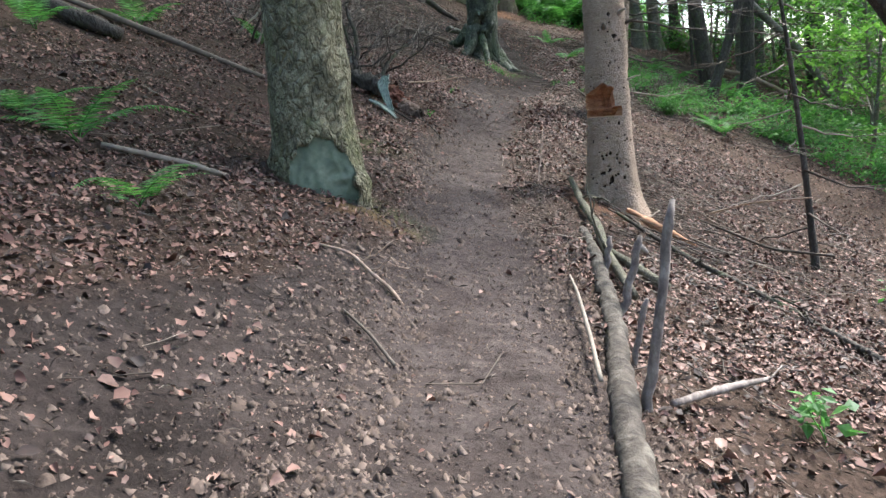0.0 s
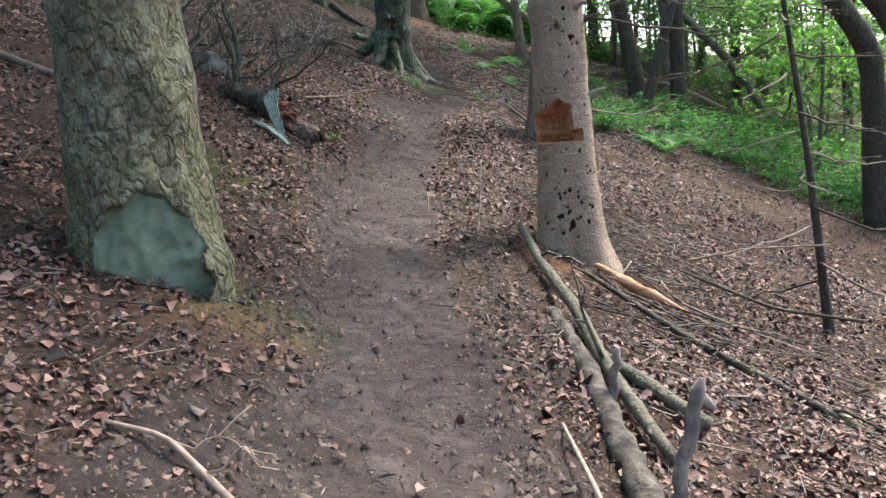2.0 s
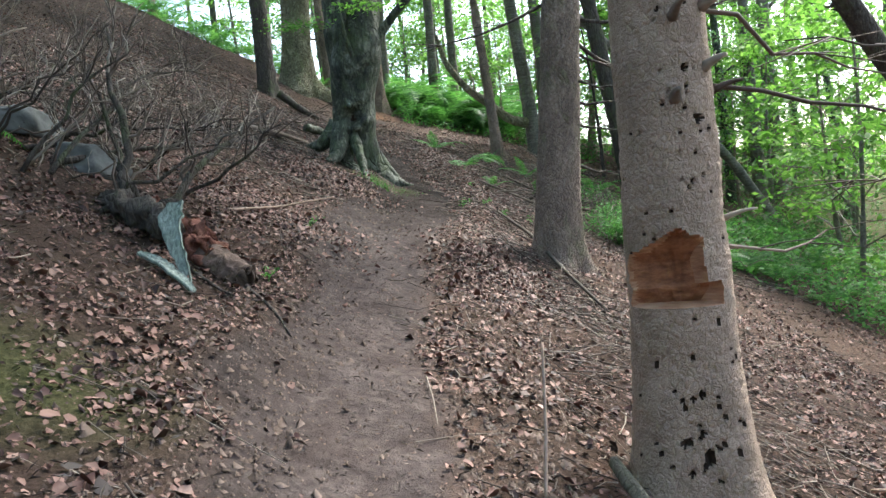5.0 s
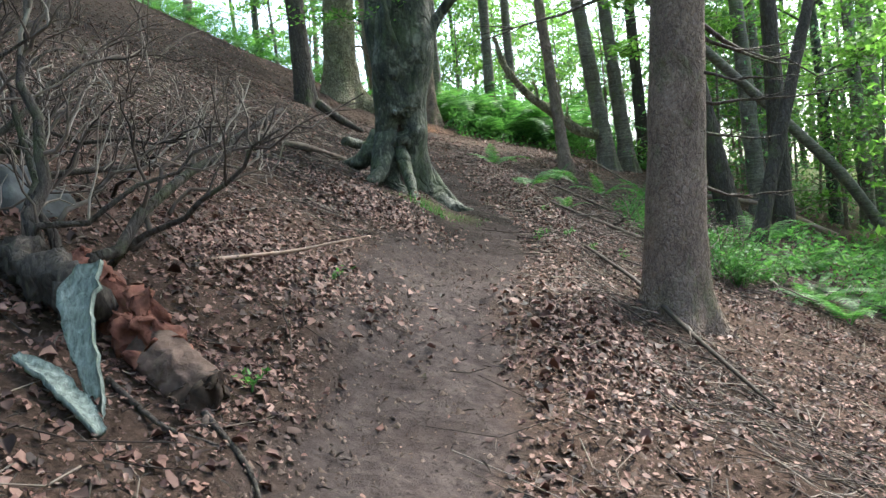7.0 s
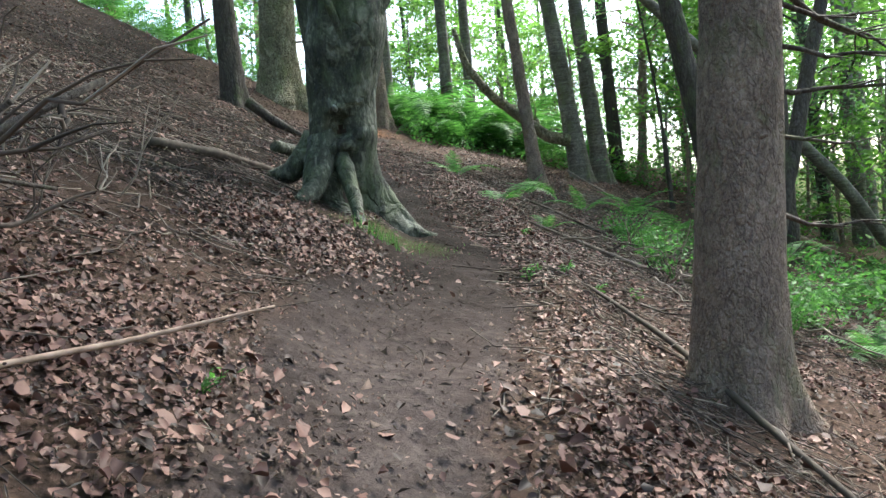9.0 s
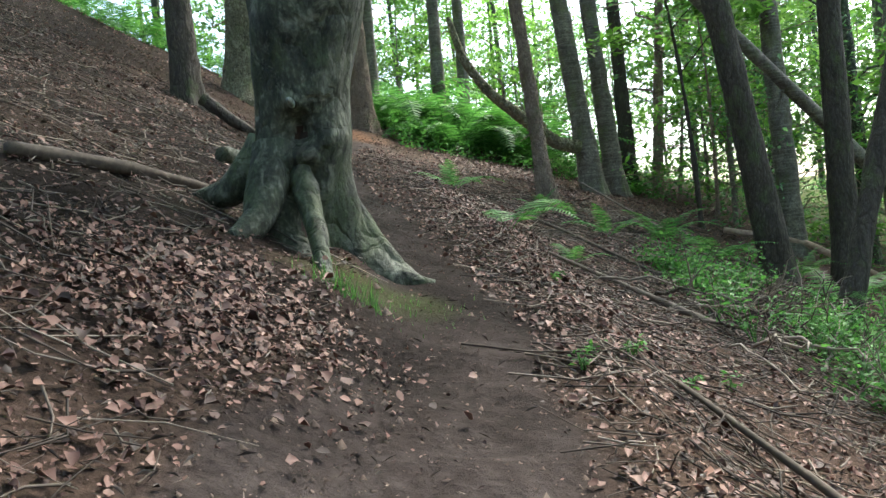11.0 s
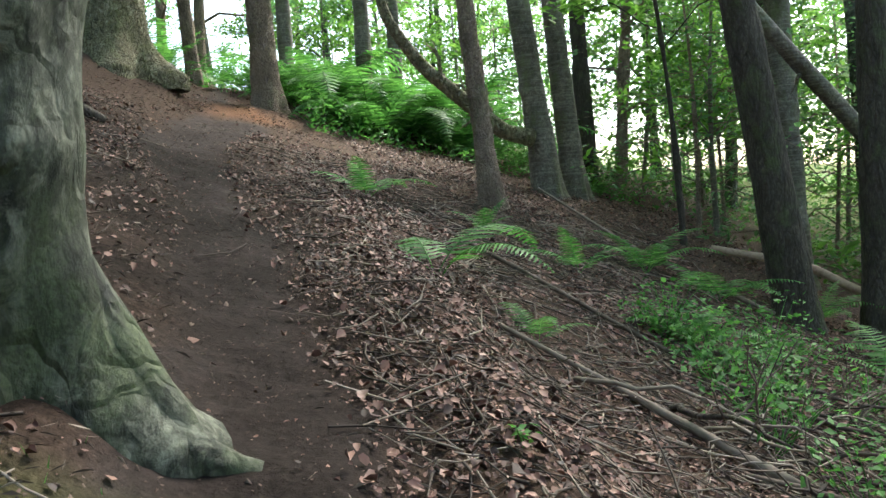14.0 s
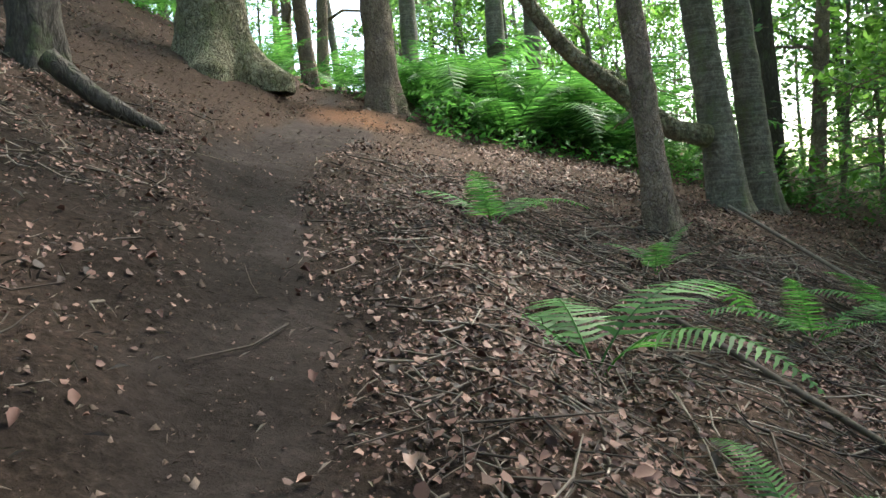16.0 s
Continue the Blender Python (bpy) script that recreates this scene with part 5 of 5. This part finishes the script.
for k, (x, y) in enumerate(((2.23, 16.86), (2.62, 17.06), (2.8, 16.8), (2.56, 17.0), (3.35, 17.3), (-0.32, 11.83), (0.0, 13.6), (2.35, 16.95), (2.75, 18.74), (4.3, 7.6), (1.75, 3.7), (4.6, 8.1))):
    leafy_plant("seedling", "small bright green seedling at the trail's edge", x, y, 0.1 if k < 9 else 0.25, 22 if k < 9 else 45, 0.04 if k < 9 else 0.08, 0.1 if k < 9 else 0.2, "seedlings", 300 + k)
rng = np.random.default_rng(71)
for k in range(42):
    x, y = rng.normal(5.4, 0.75), rng.uniform(17.2, 21.6)
    if x < trail_x(np.array([y]))[0] + 2.3:
        x += 1.6
    leafy_plant("bramble", "low bright bramble in the undergrowth", x, y, rng.uniform(0.2, 0.5), 150, 0.055, 0.4, "brambles", 400 + k, FERN)


# ---------- grass by the beech ----------
def grass_tuft():
    r = np.random.default_rng(8)
    n = 160
    x = np.concatenate([r.normal(1.25, 0.28, n), r.normal(1.05, 0.1, 130)])
    y = np.concatenate([r.normal(17.85, 0.2, n), r.normal(17.62, 0.08, 130)])
    z = ground_z(x, y)
    m = len(x)
    h = np.concatenate([r.uniform(0.02, 0.06, n), r.uniform(0.07, 0.17, 130)])
    a = r.uniform(0, 6.28, m)
    base = np.stack([x, y, z - 0.005], 1)
    side = np.stack([np.cos(a), np.sin(a), 0 * a], 1) * 0.003
    tip = base + np.stack([np.sin(a) * h * 0.5, -np.cos(a) * h * 0.5, h], 1)
    b = Build()
    b.add_many(np.stack([base - side, base + side, tip], 1), [(0, 1, 2)])
    ob = part("grass", b.mesh("grass", False), FERN, None)
    tagged(ob, "thin green grass and moss at the beech's foot", "grass", kind="stuff")


grass_tuft()


# ---------- leaf litter and twigs ----------
def litter():
    r = np.random.default_rng(11)
    xs = np.concatenate([r.uniform(-4.5, 6.0, 310000), r.uniform(-10, 14, 100000), r.normal(0.3, 0.4, 3600), r.normal(-0.45, 0.5, 2600), r.normal(1.85, 0.33, 2200), r.normal(2.9, 0.38, 5000), r.uniform(0.95, 4.4, 15000), r.uniform(-3.6, -0.9, 4000), r.uniform(2.6, 6.2, 15000), r.uniform(-3, 8.5, 14000), r.uniform(-2.5, 0.8, 5000), r.uniform(-10, -0.5, 60000), r.uniform(3.5, 10, 45000), r.uniform(5, 11, 45000)])
    ys = np.concatenate([r.uniform(0.4, 27, 310000), r.uniform(0, 36, 100000), r.normal(16.7, 0.45, 3600), r.normal(13.6, 0.45, 2600), r.normal(13.55, 0.5, 2200), r.uniform(17.5, 24.5, 5000), r.uniform(1.2, 6.5, 15000), r.uniform(2.2, 6.5, 4000), r.uniform(15.5, 26, 15000), r.uniform(25, 32.5, 14000), r.uniform(18, 25, 5000), r.uniform(13, 32, 60000), r.uniform(20, 30, 45000), r.uniform(6, 20, 45000)])
    heap = np.concatenate([np.zeros(410000), np.ones(13400), np.zeros(203000)])
    s = soil_mask(xs, ys)
    d = xs - trail_x(ys)
    green = np.clip((d - 7) / 3, 0, 0.7)
    thin = np.interp(ys, (2, 5, 8), (0.9, 1.0, 1.0)) * np.where(d < 0, 1, 1.0)
    upper = np.where((d < -0.5) & (ys > 17), 0.4, 1.0)
    keep = r.uniform(0, 1, len(xs)) < np.where(heap > 0, 1, np.maximum(np.clip(1 - s, 0.012, 1), np.where(d < -0.6, 0.22, 0) * np.interp(ys, (4, 5.5), (1, 0))) * (1 - green) * thin * upper * (0.55 + 0.6 * flat_noise(xs, ys, 0.8, 51)))
    xs, ys, heap = xs[keep], ys[keep], heap[keep]
    n = len(xs)
    big = np.where(heap > 0, 1.1, 1.0) * r.choice([0.35, 0.6, 0.95, 1.35], n, p=[0.42, 0.3, 0.2, 0.08])
    ln = np.interp(ys, (6, 12, 17), (0.044, 0.045, 0.038)) * big * r.uniform(0.7, 1.3, n)
    wd = ln * r.uniform(0.55, 0.95, n)
    yaw, tilt, roll = r.uniform(0, 6.28, n), r.normal(0, 0.3, n), r.normal(0, 0.34, n)
    fx = (land(xs + 0.05, ys) - land(xs - 0.05, ys)) / 0.1
    fy = (land(xs, ys + 0.05) - land(xs, ys - 0.05)) / 0.1
    z = ground_z(xs, ys) + 0.008 + np.abs(r.normal(0, 0.012, n)) + heap * np.abs(r.normal(0, 0.03, n))
    ax = np.stack([np.cos(yaw), np.sin(yaw), np.cos(yaw) * fx + np.sin(yaw) * fy + np.tan(tilt.clip(-1, 1))], 1)
    sd = np.stack([-np.sin(yaw), np.cos(yaw), -np.sin(yaw) * fx + np.cos(yaw) * fy + np.tan(roll.clip(-1, 1))], 1)
    ax /= np.linalg.norm(ax, axis=1, keepdims=True)
    sd /= np.linalg.norm(sd, axis=1, keepdims=True)
    up = np.cross(ax, sd)
    c = np.stack([xs, ys, z], 1)
    L, W = ax * ln[:, None], sd * wd[:, None]
    curl = up * (ln * r.normal(0.14, 0.22, n))[:, None]
    crimp = up * (ln * r.normal(0, 0.16, n))[:, None]
    v = np.stack([c - 0.5 * L, c - 0.2 * L + 0.5 * W + curl, c + 0.22 * L + 0.42 * W + curl + crimp, c + 0.55 * L + crimp, c + 0.2 * L - 0.45 * W + curl * 0.8, c - 0.22 * L - 0.5 * W + curl + crimp], 1)
    b = Build()
    b.add_many(v, [(0, 1, 2, 3), (0, 3, 4, 5)])
    ob = part("leaf_litter", b.mesh("leaf_litter", True), LITTER, None)
    tagged(ob, "thick reddish-brown fallen leaves, curled and dry", "leaf litter", kind="stuff")


litter()


def twig_litter():
    r = np.random.default_rng(13)
    n = 9200
    xs = np.concatenate([r.uniform(-4, 6, 2400), r.normal(2.6, 0.35, 900), r.uniform(3, 6, 900), r.uniform(-3, 0.3, 1000), r.uniform(2.3, 7.5, 3000), r.uniform(1.5, 6, 1000)])
    ys = np.concatenate([r.uniform(1, 27, 2400), r.uniform(9, 17, 900), r.uniform(17.5, 25, 900), r.uniform(15, 24, 1000), r.uniform(16.5, 26, 3000), r.uniform(4.5, 14.5, 1000)])
    keep = (soil_mask(xs, ys) < 0.5) | (r.uniform(0, 1, n) < 0.06)
    xs, ys = xs[keep], ys[keep]
    n = len(xs)
    yaw = np.where(r.uniform(0, 1, n) < 0.4, r.normal(-1.2, 0.75, n), r.uniform(0, 6.28, n))
    ln = r.uniform(0.12, 0.75, n) * r.choice([0.5, 1.0], n)
    rad = r.uniform(0.0015, 0.0055, n)
    b = Build()
    ang = np.arange(4) * (np.pi / 2)
    rings = []
    bend = r.normal(0, 0.09, n)
    lift = np.abs(r.normal(0, 0.05, n))
    for k, u in enumerate((-0.5, 0.0, 0.5)):
        px_ = xs + np.cos(yaw) * ln * u - np.sin(yaw) * bend * ln * (1 - 4 * u * u)
        py_ = ys + np.sin(yaw) * ln * u + np.cos(yaw) * bend * ln * (1 - 4 * u * u)
        pz = ground_z(px_, py_) + 0.02 + (lift if k == 2 else 0.3 * lift)
        rr = rad * (1.1 - 0.5 * (u + 0.5))
        rr = rr * np.where(ys > 15.5, 1.35, 1.0)
        ring = np.stack([np.stack([px_ - np.sin(yaw) * np.cos(a) * rr, py_ + np.cos(yaw) * np.cos(a) * rr, pz + np.sin(a) * rr], 1) for a in ang], 1)
        rings.append(ring)
    v = np.concatenate(rings, 1)
    b.add_many(v, [(4 * k + j, 4 * k + (j + 1) % 4, 4 * k + 4 + (j + 1) % 4, 4 * k + 4 + j) for k in (0, 1) for j in range(4)])
    ob = part("twig_litter", b.mesh("twig_litter"), TWIG, None)
    tagged(ob, "scattered dead twigs and thin sticks", "twigs", kind="stuff")


twig_litter()


def crumbs():
    """Flecks of leaf and bark trodden into the trail."""
    r = np.random.default_rng(23)
    n = 9000
    ys = 1 + 26 * r.uniform(0, 1, n) ** 1.7
    xs = trail_x(ys) + r.normal(-0.1, 0.5, n)
    b = Build()
    leaf_cards(b, np.stack([xs, ys, ground_z(xs, ys) + 0.006], 1), 0.3, 0.018, r, 0.6)
    ob = part("leaf_crumbs", b.mesh("leaf_crumbs", False), CRUMB, None)
    tagged(ob, "crumbled leaf flecks trodden into the trail", "leaf litter", kind="stuff")


crumbs()


def debris():
    """Broken stalks, needles and bark bits among the leaves."""
    r = np.random.default_rng(37)
    n = 80000
    xs, ys = r.uniform(-6, 9, n), r.uniform(0.8, 30, n)
    keep = r.uniform(0, 1, n) > soil_mask(xs, ys) * 0.85
    xs, ys = xs[keep], ys[keep]
    b = Build()
    leaf_cards(b, np.stack([xs, ys, ground_z(xs, ys) + 0.02 + np.abs(r.normal(0, 0.012, len(xs)))], 1), 0.35, 0.06, r, 0.1)
    ob = part("forest_debris", b.mesh("forest_debris", False), TWIG, None)
    tagged(ob, "fine broken stalks and needles among the leaves", "debris", kind="stuff")


debris()


def undergrowth():
    """Low green cover on the far slopes."""
    r = np.random.default_rng(29)
    n = 129000
    xs = np.concatenate([r.uniform(6.5, 34, 55000), r.uniform(-14, 16, 35000), r.uniform(5, 13, 30000), r.uniform(3, 9, 9000)])
    ys = np.concatenate([r.uniform(10, 50, 55000), r.uniform(30.5, 52, 35000), r.uniform(9, 24, 30000), r.uniform(28.5, 33, 9000)])
    k = flat_noise(xs, ys, 1.6, 81)
    d = xs - trail_x(ys)
    keep = (r.uniform(-0.7, 0.5, n) < k) & ((d > np.interp(ys, (9, 14, 17, 19, 21, 24, 28), (9, 8, 5.2, 4.8, 5.5, 8, 7.5)) + 1.4 * flat_noise(xs, ys, 1.1, 82)) | (ys > 31.5) | ((ys > 28.8) & (xs > 3.0)))
    xs, ys, k = xs[keep], ys[keep], k[keep]
    z = ground_z(xs, ys) + r.uniform(0.02, 1, len(xs)) ** 1.5 * (0.25 + 0.55 * np.clip(k + 0.4, 0, 1))
    b = Build()
    leaf_cards(b, np.stack([xs, ys, z], 1), 0.45, 0.11, r, 0.5)
    ob = part("undergrowth", b.mesh("undergrowth", False), FERN, None)
    tagged(ob, "bright green low undergrowth covering the far slope", "undergrowth", kind="stuff")


undergrowth()


def clods():
    """Crumbs of turned earth on the fresh trail and along its edges."""
    r = np.random.default_rng(19)
    n = 120000
    ys = 0.8 + 25 * r.uniform(0, 1, n) ** 1.9
    spread = r.uniform(0, 1, n)
    d = np.where(spread < 0.55, r.normal(0.0, 0.55, n), np.where(r.uniform(0, 1, n) < 0.6, 1, -1) * r.normal(0.72, 0.2, n))
    d = np.where((ys < 6) & (r.uniform(0, 1, n) < 0.35), r.uniform(-2.6, 0.6, n), d)
    xs = trail_x(ys) + d
    keep = r.uniform(0, 1, n) < np.interp(ys, (1, 9, 12, 16, 18, 24), (1, 0.9, 0.5, 0.25, 0.12, 0.1)) * np.where(np.abs(d) < 0.35, 0.25, 1)
    xs, ys = xs[keep], ys[keep]
    n = len(xs)
    s = r.gamma(1.2, 0.0055, n).clip(0.002, 0.034)
    dirs = np.array([(1, 0, -0.3), (-0.5, 0.87, -0.3), (-0.5, -0.87, -0.3), (0.1, 0.1, 0.75), (0.5, 0.3, 0.55)], float)
    a = r.uniform(0, 6.28, n)
    ca, sa = np.cos(a)[:, None], np.sin(a)[:, None]
    q = np.stack([dirs[None, :, 0] * ca - dirs[None, :, 1] * sa, dirs[None, :, 0] * sa + dirs[None, :, 1] * ca, np.repeat(dirs[None, :, 2], n, 0)], 2)
    q = q * r.uniform(0.6, 1.4, (n, 5, 1)) + r.normal(0, 0.2, (n, 5, 3))
    v = np.stack([xs, ys, ground_z(xs, ys) + s * 0.15], 1)[:, None] + q * s[:, None, None]
    b = Build()
    b.add_many(v, [(0, 1, 4), (1, 3, 4), (1, 2, 3), (2, 0, 3), (0, 4, 3)])
    ob = part("earth_clods", b.mesh("earth_clods"), CLOD, None)
    tagged(ob, "crumbled clods of dark turned earth", "earth", kind="stuff")


CLOD = plain_mat("clod_earth", ((0.2, (0.04, 0.028, 0.022)), (0.5, (0.1, 0.07, 0.056)), (0.85, (0.19, 0.14, 0.115))), 40, (1, 1, 1), 0.95, 0.6, 0.01, 0.2, 0.5)
clods()


def wood_chip(x, y, size, seed):
    """A pale flake of split wood lying on the earth."""
    b = Build()
    slab(b, [(-size, 0, 0.3 * size), (0, 0.1 * size, 0.45 * size), (size, 0, 0.3 * size)], (0.5 * size, 1.2 * size, 0.6 * size), 0.25 * size, (0.2, 1, 0.1), seed, 5, 8)
    ob = part("wood_chip", b.mesh("wood_chip"), STICK_PALE, None)
    ob.location, ob.rotation_euler = (x, y, gz(x, y)), (0, 0, seed)
    tagged(ob, "pale chip of split wood on the bare earth", "wood chip", "wood chips")


for k, (x, y, size) in enumerate(((-0.5, 6.17, 0.035), (-0.37, 8.15, 0.03), (-0.1, 6.9, 0.014), (2.48, 18.0, 0.03), (3.04, 18.43, 0.04), (0.2, 7.4, 0.012))):
    wood_chip(x, y, size, k + 1)


# ---------- the wood beyond, and unseen trees added for shade ---
def wood_tree(name, label, height, diam, bark, start, spread, limbs, leaves, size, mat, seed):
    root = thing(name, (0, 0, -500), label, "tree", "trees of the wood beyond")
    part("trunk", trunk_mesh(height, diam / 2, diam / 9, (0, 0), flare=0.25, sides=14, bump=0.02, seed=seed, bow=0.12).mesh("trunk"), bark, root)
    crown_parts(root, height, start, spread, limbs, leaves, size, mat, bark, diam / 2, (0, 0), 0.12, seed, 0.2 if mat is NEEDLE else 0.0, 0.5)
    return root


KINDS = [
    wood_tree("wood_beech", "slim beech of the wood beyond", 14, 0.3, BARK_BEECH, 2.4, 2.8, 12, 1900, 0.25, GREEN, 1),
    wood_tree("wood_ash", "pale slender ash of the wood beyond", 15, 0.26, BARK_BIRCH, 3.4, 2.4, 10, 1500, 0.25, GREEN, 2),
    wood_tree("wood_spruce", "spruce of the wood beyond", 14, 0.32, BARK_SPRUCE, 1.6, 2.2, 16, 1800, 0.2, NEEDLE, 3),
    wood_tree("wood_hazel", "leafy understorey tree of the wood beyond", 5.5, 0.11, BARK_BIRCH, 0.6, 1.9, 14, 1900, 0.18, GREEN, 4),
    wood_tree("wood_fir", "young fir with drooping sprays in the understorey", 5.0, 0.09, BARK_SPRUCE, 0.35, 1.5, 22, 1100, 0.11, NEEDLE, 5),
]
first = set()
rng = np.random.default_rng(91)


def plant_tree(k, x, y):
    m = pose(x, y, gz(x, y) - 0.05, rng.uniform(-4, 4), rng.uniform(-4, 4), rng.uniform(0, 360))
    if k not in first:
        first.add(k)
        KINDS[k].matrix_basis = m
        return
    copy_thing(KINDS[k], m)


spots = []
# Last two stands: added uphill and behind the camera, mostly unseen, shading the trail.
for x0, x1, y0, y1, n, mix in ((-14, 2.0, 33, 52, 22, (0, 3, 1, 2, 3)), (2.5, 14, 41, 56, 19, (0, 1, 3, 3, 2)), (11, 26, 24, 48, 21, (0, 1, 3, 3, 0)), (15, 34, 8, 30, 18, (0, 1, 3, 3, 2)), (-16, -6, 2, 32, 26, (0, 2, 1)), (-15, 15, -24, -4, 40, (0, 1, 2))):
    for _ in range(n):
        for _try in range(20):
            x, y = rng.uniform(x0, x1), rng.uniform(y0, y1)
            if all((x - a) ** 2 + (y - b) ** 2 > 1.9 for a, b in spots):
                break
        spots.append((x, y))
        plant_tree(int(rng.choice(mix)), x, y)
for x, y in ((9.8, 18.5), (10.8, 20.3), (11.5, 17.0), (12.0, 24.5), (9.6, 27.5), (10.5, 31.5), (13.0, 33.0), (14.5, 30.0), (16.0, 35.0), (13.5, 38.0), (9.0, 40.0), (11.0, 41.5), (6.5, 41.0), (15.5, 26.0), (17.0, 31.0), (11.8, 28.8)):
    plant_tree(3, x, y)
for x, y in ((8.8, 26.8), (10.0, 25.9), (11.2, 29.6), (11.9, 26.0), (12.6, 28.2), (8.0, 31.6), (9.9, 33.2), (12.2, 31.8), (13.0, 23.4), (15.5, 29.0), (13.0, 19.6)):
    plant_tree(4, x, y)
